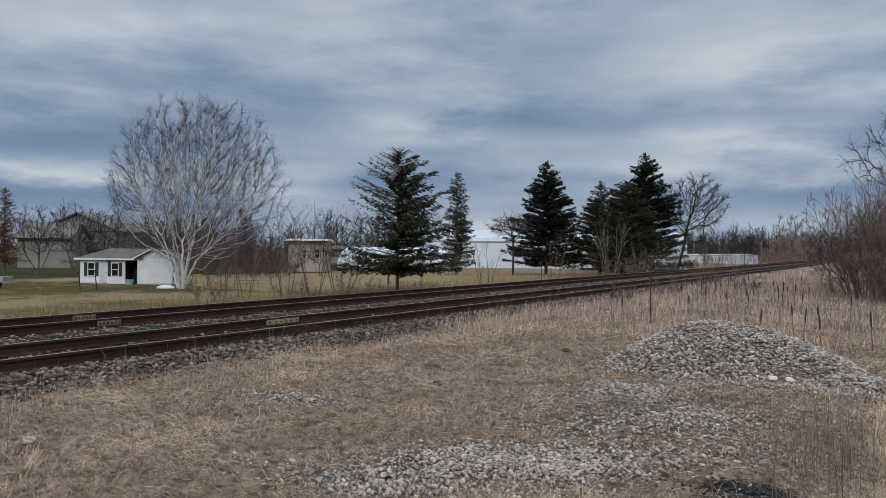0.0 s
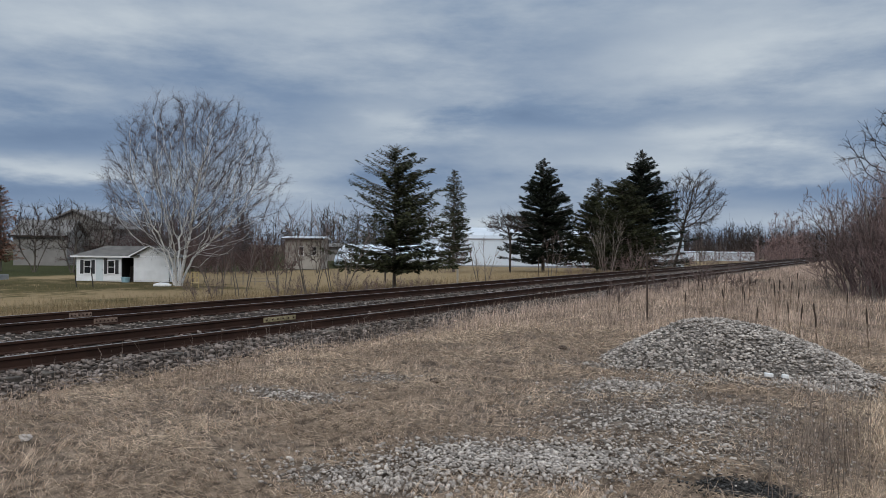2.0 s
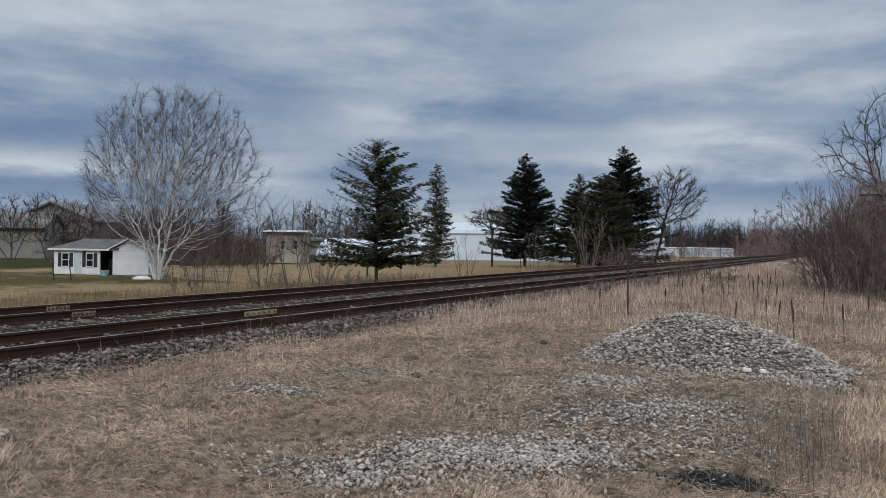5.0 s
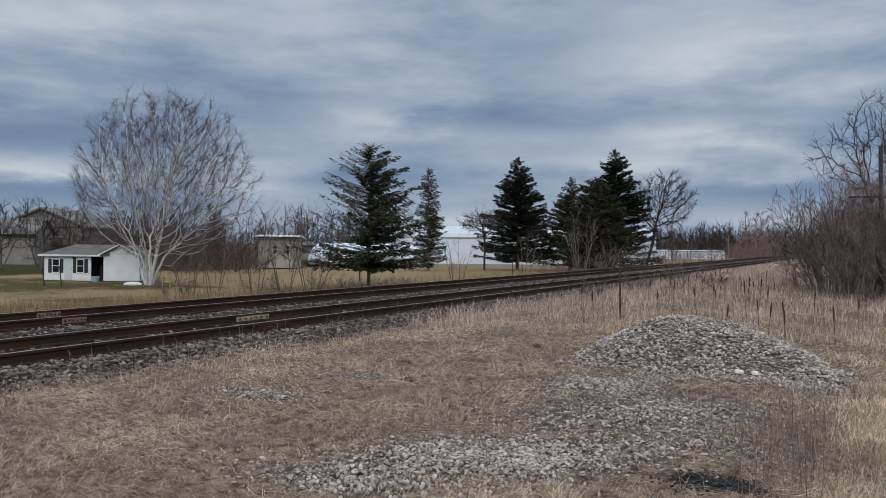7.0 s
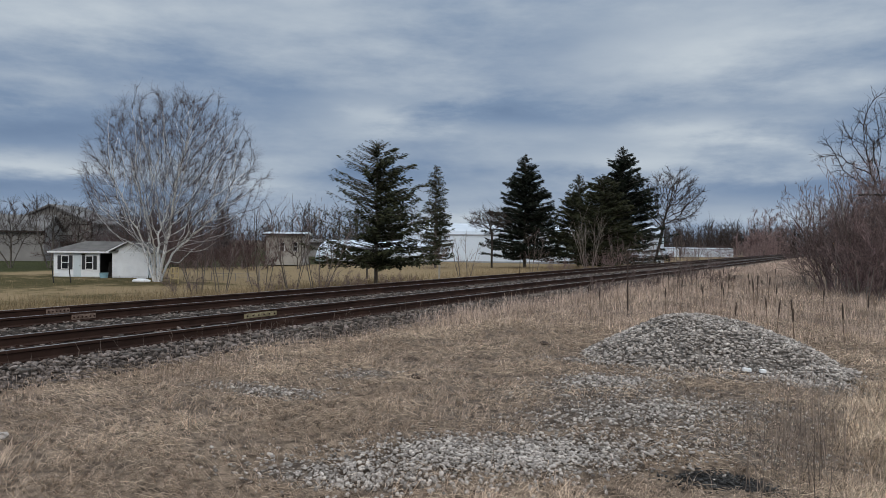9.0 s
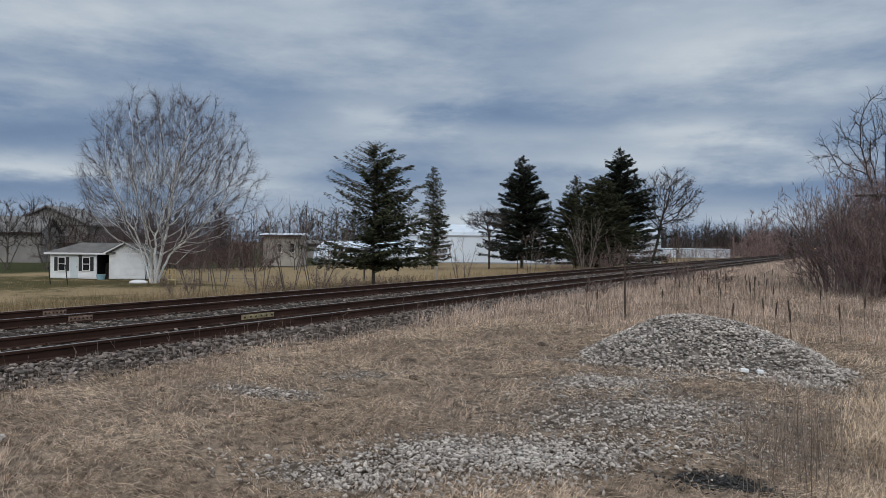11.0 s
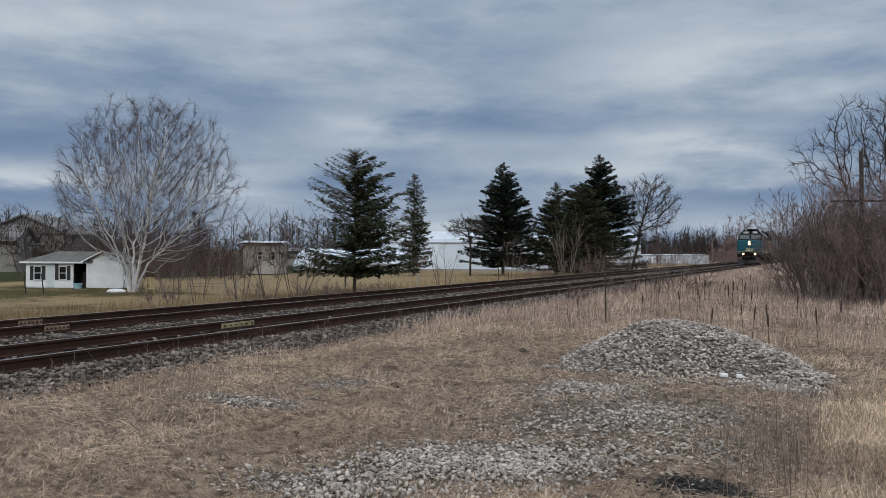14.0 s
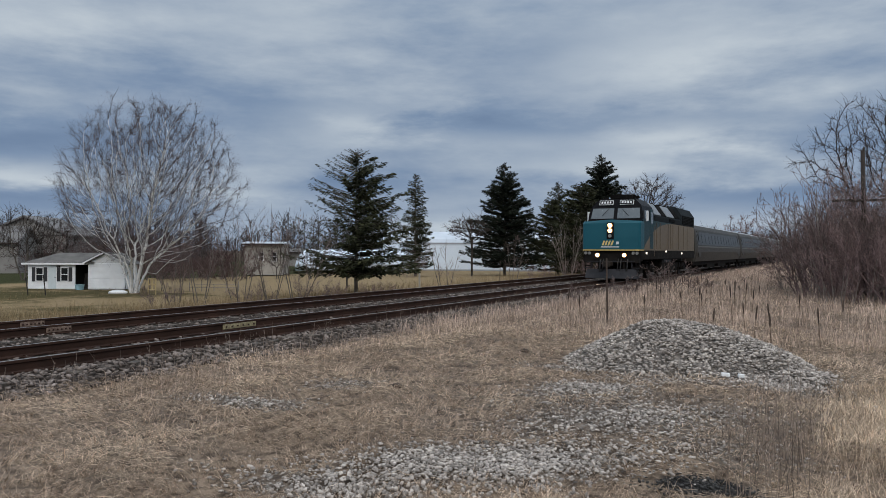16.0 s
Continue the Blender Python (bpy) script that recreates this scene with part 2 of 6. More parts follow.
M = {
    "ground": ground_material(),
    "rail_side": surface("rusted_rail_steel", (0.020, 0.0105, 0.0076), (0.056, 0.028, 0.019), 2.0, 0.85, 0.0, 0.2, 60, spec=0.2),
    "rail_head": surface("worn_rail_head", (0.20, 0.17, 0.15), (0.33, 0.30, 0.28), 3.0, 0.35, 0.8, 0.05, 80),
    "tie": surface("weathered_tie_wood", (0.045, 0.036, 0.030), (0.13, 0.105, 0.085), 2.0, 0.9, 0, 0.5, 25, each=0.35, stretch=(1, 6, 6)),
    "bar_paint": surface("faded_yellow_paint", (0.17, 0.135, 0.07), (0.38, 0.32, 0.19), 9, 0.8, 0, 0.2, 40, spots=(0.05, 0.032, 0.024), spread=0.15),
    "bar_rust": surface("pale_rust", (0.075, 0.042, 0.030), (0.30, 0.21, 0.16), 12, 0.85, 0, 0.3, 50, spots=(0.05, 0.03, 0.022)),
    "ballast": surface("ballast_stone", (0.038, 0.029, 0.025), (0.245, 0.204, 0.182), 2.5, 0.95, 0, 0.4, 30, island=0.8, spread=0.3, spec=0.1),
    "gravel": surface("pale_limestone_gravel", (0.185, 0.160, 0.142), (0.50, 0.446, 0.400), 5.0, 0.95, 0, 0.4, 50, island=0.52, spec=0.1),
    "gravel_piece": surface("limestone_piece", (0.19, 0.165, 0.147), (0.50, 0.446, 0.400), 5.0, 0.95, 0, 0.4, 50, each=0.5, spec=0.1),
    "cinder": surface("dark_cinder", (0.018, 0.017, 0.017), (0.075, 0.070, 0.066), 6, 0.9, 0, 0.3, 40, island=0.7, spec=0.2),
    # coarse mottling: dead-grass tone plus painted shade between the tufts
    "straw": surface("dry_grass", (0.225, 0.162, 0.122), (0.66, 0.500, 0.375), 0.75, 0.95, 0, 0, 9, island=0.7, spec=0.1, spread=0.15),
    "straw_grey": surface("weathered_grass", (0.25, 0.187, 0.152), (0.67, 0.512, 0.412), 0.6, 0.95, 0, 0, 9, island=0.6, spec=0.1, spread=0.16),
    "stalk": surface("dry_stalk", (0.13, 0.098, 0.080), (0.33, 0.262, 0.215), 0.8, 0.95, 0, 0, 9, island=0.6, spec=0.1),
    "straw_pale": surface("pale_straw", (0.31, 0.230, 0.168), (0.71, 0.556, 0.415), 0.8, 0.95, 0, 0, 9, island=0.6, spec=0.1, spread=0.16),
    "weed": surface("dead_weed_stalk", (0.085, 0.058, 0.042), (0.20, 0.142, 0.105), 0.8, 0.95, 0, 0, 8, island=0.4, spec=0.1),
    "yard_grass": surface("yard_grass", (0.115, 0.088, 0.046), (0.36, 0.27, 0.165), 0.15, 0.95, 0, 0, 3, island=0.45, spec=0.1),
    "birch": surface("birch_bark", (0.50, 0.48, 0.46), (0.72, 0.695, 0.67), 3, 0.85, 0, 0.3, 12, spots=(0.06, 0.05, 0.045), spec=0.2),
    "birch_twig": surface("birch_twig", (0.045, 0.035, 0.036), (0.165, 0.138, 0.140), 0.5, 0.9, 0, 0, 6, island=0.4, spec=0.1),
    "grey_twig": surface("grey_twig", (0.13, 0.108, 0.095), (0.28, 0.24, 0.215), 0.5, 0.9, 0, 0, 6, island=0.3, spec=0.1),
    "bark": surface("grey_bark", (0.055, 0.045, 0.038), (0.15, 0.125, 0.105), 2, 0.9, 0, 0.5, 18),
    "dark_bark": surface("dark_furrowed_bark", (0.022, 0.018, 0.016), (0.065, 0.054, 0.047), 2, 0.95, 0, 0.5, 18, spec=0.1),
    "twig": surface("twig_bark", (0.090, 0.065, 0.060), (0.24, 0.18, 0.165), 0.4, 0.95, 0, 0, 5, island=0.4, spec=0.1),
    "red_twig": surface("red_twig_bark", (0.110, 0.074, 0.072), (0.29, 0.205, 0.195), 0.4, 0.95, 0, 0, 5, island=0.45, spec=0.1),
    "thicket_twig": surface("thicket_twig_bark", (0.060, 0.038, 0.036), (0.15, 0.098, 0.092), 0.4, 0.95, 0, 0, 5, island=0.4, spec=0.1),
    "dark_twig": surface("dark_twig_bark", (0.03, 0.023, 0.021), (0.08, 0.063, 0.056), 0.4, 0.95, 0, 0, 5, island=0.35, spec=0.1),
    "spruce": surface("spruce_needles", (0.014, 0.018, 0.010), (0.058, 0.058, 0.030), 0.8, 0.9, 0, 0, 6, island=0.55, spec=0.1),
    "spruce_blue": surface("dark_spruce_needles", (0.007, 0.010, 0.008), (0.026, 0.030, 0.019), 0.8, 0.9, 0, 0, 6, island=0.5, spec=0.1),
    "russet": surface("russet_leaves", (0.10, 0.040, 0.022), (0.22, 0.10, 0.06), 0.8, 0.85, 0, 0, 6, island=0.4),
    "cattail": surface("cattail_head", (0.030, 0.020, 0.015), (0.075, 0.050, 0.036), 8, 0.95, 0, 0.3, 60),
    "steel_post": surface("rusty_post", (0.030, 0.024, 0.020), (0.085, 0.055, 0.042), 4, 0.8, 0.3, 0.2, 40),
    "pole": surface("old_pole_wood", (0.036, 0.030, 0.027), (0.090, 0.077, 0.068), 2, 0.95, 0, 0.5, 20, stretch=(4, 4, 0.6), spec=0.1),
    "siding": surface("white_siding", (0.68, 0.69, 0.70), (0.82, 0.83, 0.84), 1.5, 0.7, 0, 0.05, 20, spec=0.3),
    "shingle": surface("grey_shingle", (0.070, 0.064, 0.060), (0.145, 0.135, 0.125), 1.2, 0.95, 0, 0.3, 22),
    "trim_white": surface("white_trim", (0.66, 0.66, 0.66), (0.80, 0.80, 0.80), 2, 0.55, 0, 0.03, 25),
    "shutter": surface("black_shutter", (0.012, 0.012, 0.014), (0.03, 0.03, 0.034), 3, 0.5, 0, 0.1, 30),
    "dark": surface("dark_interior", (0.012, 0.011, 0.010), (0.035, 0.030, 0.027), 2, 0.9, 0, 0.1, 20),
    "tan_wall": surface("tan_wall", (0.25, 0.23, 0.20), (0.37, 0.345, 0.31), 0.6, 0.9, 0, 0.1, 10),
    "grey_wall": surface("grey_wall", (0.17, 0.16, 0.15), (0.26, 0.245, 0.23), 0.6, 0.9, 0, 0.1, 10),
    "grey_roof": surface("pale_grey_roof", (0.115, 0.108, 0.104), (0.185, 0.175, 0.17), 0.5, 0.8, 0, 0.1, 12),
    "brown_roof": surface("brown_roof", (0.030, 0.023, 0.020), (0.060, 0.046, 0.040), 0.5, 0.95, 0, 0.2, 12, spec=0.2),
    "film": surface("white_greenhouse_film", (0.60, 0.67, 0.76), (0.70, 0.76, 0.83), 0.35, 0.5, 0, 0.05, 6, stretch=(1, 1, 0.3), spec=0.3),
    # darker copy of the film: roofs toned down against the bright zenith
    "film_roof": surface("pale_roof_dimmed_for_sky", (0.46, 0.51, 0.57), (0.58, 0.62, 0.67), 0.5, 0.6, 0, 0.05, 8, spec=0.2),
    "gutter": surface("grey_gutter", (0.25, 0.26, 0.28), (0.36, 0.37, 0.39), 2, 0.6, 0.3, 0.05, 20),
    "glass": surface("dark_glass", (0.010, 0.011, 0.012), (0.020, 0.022, 0.024), 1.0, 0.15, 0, 0, 10, spec=0.3),
    "coach_glass": surface("coach_window_glass", (0.021, 0.024, 0.024), (0.038, 0.041, 0.040), 0.8, 0.40, 0, 0, 12, spec=0.2),
    "door_white": surface("pale_door_paint", (0.50, 0.56, 0.58), (0.60, 0.65, 0.67), 2, 0.6, 0, 0.05, 20),
    "blue_tub": surface("pale_blue_plastic", (0.20, 0.36, 0.42), (0.30, 0.46, 0.52), 4, 0.5, 0, 0.05, 20),
    "yellow_wood": surface("yellow_wood", (0.30, 0.22, 0.10), (0.45, 0.35, 0.19), 6, 0.8, 0, 0.2, 40),
    "bag": surface("pale_plastic_bag", (0.27, 0.23, 0.20), (0.42, 0.37, 0.33), 12, 0.5, 0, 0.2, 60),
    "black_rubber": surface("black_rubber", (0.012, 0.012, 0.012), (0.03, 0.03, 0.03), 4, 0.8, 0, 0.1, 30),
    "underframe": surface("grimy_underframe", (0.006, 0.0055, 0.005), (0.020, 0.017, 0.015), 3, 0.95, 0, 0.3, 30, spec=0.1),
    "wheel": surface("grimy_wheel_steel", (0.012, 0.010, 0.009), (0.035, 0.029, 0.025), 5, 0.8, 0.1, 0.2, 40, spec=0.2),
    "pilot": surface("grey_pilot_paint", (0.022, 0.022, 0.025), (0.046, 0.046, 0.050), 2, 0.85, 0, 0.2, 25, spec=0.1),
    "teal": surface("teal_paint", (0.005, 0.066, 0.092), (0.010, 0.090, 0.120), 0.8, 0.5, 0, 0.02, 12, spread=0.4, spec=0.3),
    "teal_dark": surface("darker_teal_paint", (0.006, 0.030, 0.038), (0.012, 0.046, 0.056), 1.2, 0.55, 0, 0.03, 14, spec=0.25),
    "gold": surface("gold_stripe_paint", (0.38, 0.25, 0.07), (0.52, 0.36, 0.12), 3, 0.5, 0, 0.02, 30),
    "gold_bright": surface("gold_emblem_paint", (0.60, 0.43, 0.14), (0.75, 0.56, 0.22), 3, 0.5, 0, 0.02, 30),
    "black_paint": surface("black_paint", (0.004, 0.004, 0.005), (0.010, 0.010, 0.011), 1.5, 0.5, 0, 0.02, 15, spec=0.06),
    "roof_black": surface("sooty_roof", (0.005, 0.005, 0.005), (0.014, 0.013, 0.012), 2, 0.95, 0, 0.1, 20, spec=0.03),
    # pale base colour puts the reflected sky into the sloping hatches
    "roof_panel": surface("sky_sheen_roof_panel", (0.16, 0.165, 0.17), (0.28, 0.285, 0.29), 2, 0.35, 0.4, 0.03, 20),
    "hood": surface("dark_hood_paint", (0.006, 0.008, 0.009), (0.016, 0.019, 0.020), 1.2, 0.7, 0, 0.03, 15, spec=0.06),
    "taupe": surface("tan_loco_paint", (0.105, 0.074, 0.042), (0.160, 0.118, 0.072), 0.9, 0.5, 0, 0.02, 14, stretch=(1, 1, 0.3), spec=0.3),
    "taupe_dark": surface("tan_seam_paint", (0.07, 0.052, 0.035), (0.12, 0.09, 0.062), 2, 0.6, 0, 0.02, 20),
    "pale_paint": surface("pale_paint", (0.55, 0.56, 0.56), (0.70, 0.71, 0.70), 3, 0.5, 0, 0.02, 30),
    # grey, partly metallic base paints in much of the panes' sky reflection
    "windshield": surface("reflecting_windshield", (0.10, 0.115, 0.125), (0.15, 0.165, 0.175), 0.8, 0.2, 0.25, 0, 10, spec=0.4),
    "unlit": surface("unlit_lens", (0.20, 0.20, 0.19), (0.32, 0.31, 0.29), 6, 0.15, 0.2, 0, 30),
    "coach": surface("grey_coach_metal", (0.036, 0.033, 0.028), (0.066, 0.061, 0.053), 0.7, 0.55, 0.05, 0.02, 14, stretch=(1, 0.3, 1), spec=0.2),
    "coach_roof": surface("pale_coach_roof", (0.30, 0.31, 0.32), (0.42, 0.43, 0.44), 0.6, 0.5, 0.2, 0.03, 12),
    "coach_band": surface("dark_window_band", (0.023, 0.026, 0.026), (0.040, 0.043, 0.042), 0.8, 0.42, 0.0, 0, 12, spec=0.2),
    "coach_stripe": surface("pale_coach_stripe", (0.10, 0.096, 0.085), (0.15, 0.144, 0.13), 2, 0.6, 0, 0, 20),
    # glowing ring added round each lit lens, imitating its warm halo
    "lamp_ring": glow("headlight_halo_glow", (1.0, 0.50, 0.16), 2.6),
    "lamp": glow("headlight_glow", (1.0, 0.70, 0.36), 15.0),
    "small_lamp": glow("step_light_glow", (1.0, 0.9, 0.75), 2.0),
}


# ---- mesh helpers ----
def mesh_np(name, verts, faces, mats, smooth=False, which=None):
    """A mesh from arrays: faces is an (n, k) array of corner numbers."""
    faces = np.asarray(faces, np.int32)
    me = bpy.data.meshes.new(name)
    me.vertices.add(len(verts))
    me.vertices.foreach_set("co", np.asarray(verts, np.float32).ravel())
    k = faces.shape[1]
    me.loops.add(faces.size)
    me.loops.foreach_set("vertex_index", faces.ravel())
    me.polygons.add(len(faces))
    me.polygons.foreach_set("loop_start", np.arange(0, faces.size, k, dtype=np.int32))
    if which is not None:
        me.polygons.foreach_set("material_index", np.asarray(which, np.int32))
    if smooth:
        me.polygons.foreach_set("use_smooth", np.ones(len(faces), bool))
    for m in mats if isinstance(mats, (list, tuple)) else [mats]:
        me.materials.append(m)
    me.update(calc_edges=True)
    return me


def part(name, shape, material, parent=None, label="", smooth=False, at=None):
    """Links a bmesh or a mesh as one object, under its thing."""
    if isinstance(shape, bmesh.types.BMesh):
        me = bpy.data.meshes.new(name)
        shape.normal_update()
        shape.to_mesh(me)
        shape.free()
        for m in material if isinstance(material, (list, tuple)) else [material]:
            me.materials.append(m)
        if smooth:
            me.polygons.foreach_set("use_smooth", np.ones(len(me.polygons), bool))
    else:
        me = shape
    ob = new(name, me)
    if parent is not None:
        ob.parent = parent
    if at is not None:
        ob.matrix_basis = at
    return tagged(ob, label)


def thing(name, m, label, category, group="", kind=""):
    ob = new(name)
    ob.matrix_basis = m
    return tagged(ob, label, category, group, kind)


def box(bm, x0, x1, y0, y1, z0, z1, bevel=0.0, m=None, index=0):
    """Adds a box between the given planes, with its edges rounded."""
    made = bmesh.ops.create_cube(bm, size=1.0, matrix=Matrix.LocRotScale(((x0 + x1) / 2, (y0 + y1) / 2, (z0 + z1) / 2), None, (x1 - x0, y1 - y0, z1 - z0)))["verts"]
    if bevel:
        edges = list({e for v in made for e in v.link_edges})
        made = bmesh.ops.bevel(bm, geom=edges, offset=bevel, segments=2, affect="EDGES", profile=0.6)["verts"]
    if m is not None:
        bmesh.ops.transform(bm, matrix=m, verts=list(set(made)))
    for v in made:
        for f in v.link_faces:
            f.material_index = index
    return bm


def boxes(rows, bevel=0.0):
    bm = bmesh.new()
    for row in rows:
        box(bm, *row, bevel=bevel)
    return bm


def cyl(bm, p, q, r, r2=None, n=12):
    """Adds a rod from p to q."""
    p, q = Vector(p), Vector(q)
    turn = (q - p).to_track_quat("Z", "Y").to_matrix().to_4x4()
    bmesh.ops.create_cone(bm, cap_ends=True, segments=n, radius1=r, radius2=r if r2 is None else r2, depth=(q - p).length, matrix=Matrix.Translation((p + q) / 2) @ turn)
    return bm


def profile(points, y0, y1, bm=None):
    """Adds a prism: the outline (x, z), drawn out from y0 to y1."""
    bm = bm or bmesh.new()
    a = [bm.verts.new((x, y0, z)) for x, z in points]
    b = [bm.verts.new((x, y1, z)) for x, z in points]
    n = len(points)
    bm.faces.new(a)
    bm.faces.new(b[::-1])
    for i in range(n):
        bm.faces.new((a[i], b[i], b[(i + 1) % n], a[(i + 1) % n]))
    bmesh.ops.recalc_face_normals(bm, faces=bm.faces[:])
    return bm


def sticks(segs, sides=3):
    """Tapered rods for rows of x, y, z, x, y, z, r, r: corners and faces."""
    s = np.asarray(segs, float)
    p, q, r, r2 = s[:, 0:3], s[:, 3:6], s[:, 6], s[:, 7]
    d = q - p
    d /= np.linalg.norm(d, axis=1, keepdims=True) + 1e-9
    ref = np.where(np.abs(d[:, 2:3]) > 0.9, [[1.0, 0, 0]], [[0, 0, 1.0]])
    u = np.cross(d, ref)
    u /= np.linalg.norm(u, axis=1, keepdims=True) + 1e-9
    v = np.cross(d, u)
    ang = np.arange(sides) * 2 * np.pi / sides
    ring = u[:, None] * np.cos(ang)[None, :, None] + v[:, None] * np.sin(ang)[None, :, None]
    low, high = p[:, None] + ring * r[:, None, None], q[:, None] + ring * r2[:, None, None]
    verts = np.concatenate([low, high], 1).reshape(-1, 3)
    i = np.arange(sides)
    quad = np.stack([i, (i + 1) % sides, (i + 1) % sides + sides, i + sides], 1)
    faces = (np.arange(len(s))[:, None, None] * 2 * sides + quad[None]).reshape(-1, 4)
    return verts, faces


def smooth_step(a, b, x):
    t = np.clip((np.asarray(x, float) - a) / (b - a), 0, 1)
    return t * t * (3 - 2 * t)


PILE = (-2.26, 12.0, 1.92, 1.40, 0.73)


def land(x, y):
    """Height of the ground: the near side, the track bed, and the lower yard beyond it."""
    x, y = np.asarray(x, float), np.asarray(y, float)
    z = -0.05 + 0.05 * np.sin(x * 0.9 + 1) * np.sin(y * 0.6) + 0.025 * np.sin(x * 2.3 + y * 1.7)
    z = z - 0.15 * smooth_step(-6.5, -9.0, x)
    bed = smooth_step(-9.15, -9.95, x) * smooth_step(-17.6, -16.6, x)
    z = z * (1 - bed) + (RAIL - 0.20) * bed
    z = np.where(x < -16.6, z * smooth_step(-24, -17, x) - 1.62 * smooth_step(-17.2, -27, x), z)
    z = z + 0.12 * np.sin(x * 0.11) * np.sin(y * 0.09 + 1) * smooth_step(-24, -40, x)
    far = smooth_step(250, 900, np.hypot(x, y))
    return z * (1 - far) - 1.4 * far


def ground_at(x, y):
    return float(land(x, y))


# ---- ground ----
def make_ground():
    def lines(dense, step, far):
        mid = np.arange(dense[0], dense[1] + step / 2, step)
        out = [mid]
        left, right = [dense[0]], [dense[1]]
        s = step
        while right[-1] < far:
            s *= 1.22
            right.append(right[-1] + s)
            left.append(left[-1] - s)
        return np.concatenate([np.array(left[:0:-1]), mid, np.array(right[1:])])

    xs, ys = lines((-20.0, 6.0), 0.16, 3500), lines((1.0, 30.0), 0.2, 3500)
    gx, gy = np.meshgrid(xs, ys)
    gz = land(gx, gy)
    near = np.hypot(gx, gy) < 40
    gz = gz + np.where(near & (gx > -9.3), 0.022 * np.sin(gx * 7.1 + gy * 3) * np.sin(gy * 6.3 - gx * 2) + 0.016 * np.sin(gx * 13.7 - gy * 5 + 2 * np.sin(gy * 3)) * np.sin(gy * 11.9 + gx * 4), 0)
    n, k = len(xs), len(ys)
    idx = np.arange(n * k).reshape(k, n)
    faces = np.stack([idx[:-1, :-1], idx[:-1, 1:], idx[1:, 1:], idx[1:, :-1]], -1).reshape(-1, 4)
    me = mesh_np("ground", np.stack([gx, gy, gz], -1).reshape(-1, 3), faces, M["ground"], True)
    tagged(new("ground", me), "dry winter grass and gravel ground beside a railway", "ground", kind="structure")


make_ground()


# ---- railway ----
def rail_profile(x):
    """The outline of a flat-bottomed rail, its head at z = 0."""
    half = [(0.070, -0.185), (0.070, -0.172), (0.012, -0.150), (0.009, -0.055), (0.036, -0.040), (0.036, -0.008), (0.028, 0.0)]
    return [(x + a, b) for a, b in half] + [(x - a, b) for a, b in half[::-1]]


def make_track(x, label, joints):
    track = thing("railway_track", pose(x, 0, RAIL), label, "railway track", "parallel tracks")
    for side in (-1, 1):
        bm = profile(rail_profile(side * 0.7535), -60, 900)
        for f in bm.faces:
            if f.normal.z > 0.9 and f.calc_center_median().z > -0.01:
                f.material_index = 1
        part("rail", bm, [M["rail_side"], M["rail_head"]], track, "dark rusted steel rail with a worn head")
    rng = random.Random(int(-x * 10))
    shapes = []
    for k in range(4):
        bm = boxes([(-1.3, 1.3, -0.115, 0.115, -0.34, -0.188)], 0.012)
        for v in bm.verts:
            v.co += Vector((rng.uniform(-0.01, 0.01), rng.uniform(-0.008, 0.008), rng.uniform(-0.006, 0.004)))
        me = bpy.data.meshes.new("tie")
        bm.to_mesh(me)
        bm.free()
        me.materials.append(M["tie"])
        shapes.append(me)
    for k in range(270):
        part("tie", shapes[k % 4], None, track, at=pose(rng.uniform(-0.06, 0.06), -12 + 0.54 * k + rng.uniform(-0.03, 0.03), rng.uniform(-0.012, 0.004), 0, 0, rng.uniform(-1.2, 1.2)))
    plate = boxes([(-0.16, 0.16, -0.09, 0.09, -0.194, -0.180), (0.06, 0.10, -0.06, -0.03, -0.185, -0.155), (-0.10, -0.06, 0.03, 0.06, -0.185, -0.155)])
    me = bpy.data.meshes.new("tie_plate")
    plate.to_mesh(me)
    plate.free()
    me.materials.append(M["rail_side"])
    for k in range(75):
        for side in (-1, 1):
            part("tie_plate", me, None, track, at=pose(side * 0.7535, -12 + 0.54 * k, 0))
    for side, y, length, paint in joints:
        bm = bmesh.new()
        cx = side * 0.7535 + 0.032
        box(bm, cx - 0.012, cx + 0.012, y - length / 2, y + length / 2, -0.150, -0.045, 0.006)
        bar = part("joint_bar", bm, M[paint], track, "bolted rail joint bar with flaking paint")
        for k in range(6):
            yy = y - length / 2 + length * (k + 0.5) / 6
            part("bolt", cyl(bmesh.new(), (cx, yy, -0.098), (cx + 0.034, yy, -0.098), 0.017, n=6), M["rail_side"], bar)
    return track


make_track(NEAR_X, "rusty double-rail railway track on grey ballast with wooden ties", [(-1, 12.3, 1.0, "bar_paint"), (1, 11.3, 0.9, "rail_side")])
make_track(FAR_X, "second rusty railway track on grey ballast, wooden ties", [(1, 9.8, 0.55, "bar_rust"), (-1, 10.2, 0.55, "bar_rust")])


# ---- stones ----
def stone_shapes(n, size, seed, material):
    """A few angular stones to draw on."""
    rng = random.Random(seed)
    out = []
    for k in range(n):
        bm = bmesh.new()
        bmesh.ops.create_icosphere(bm, subdivisions=1, radius=1.0)
        sx, sy, sz = rng.uniform(0.75, 1.25), rng.uniform(0.6, 1.0), rng.uniform(0.45, 0.75)
        for v in bm.verts:
            s = rng.uniform(0.65, 1.25)
            v.co = Vector((v.co.x * sx, v.co.y * sy, v.co.z * sz)) * s * size
        me = bpy.data.meshes.new("stone")
        bm.to_mesh(me)
        bm.free()
        me.materials.append(material)
        out.append(me)
    return out


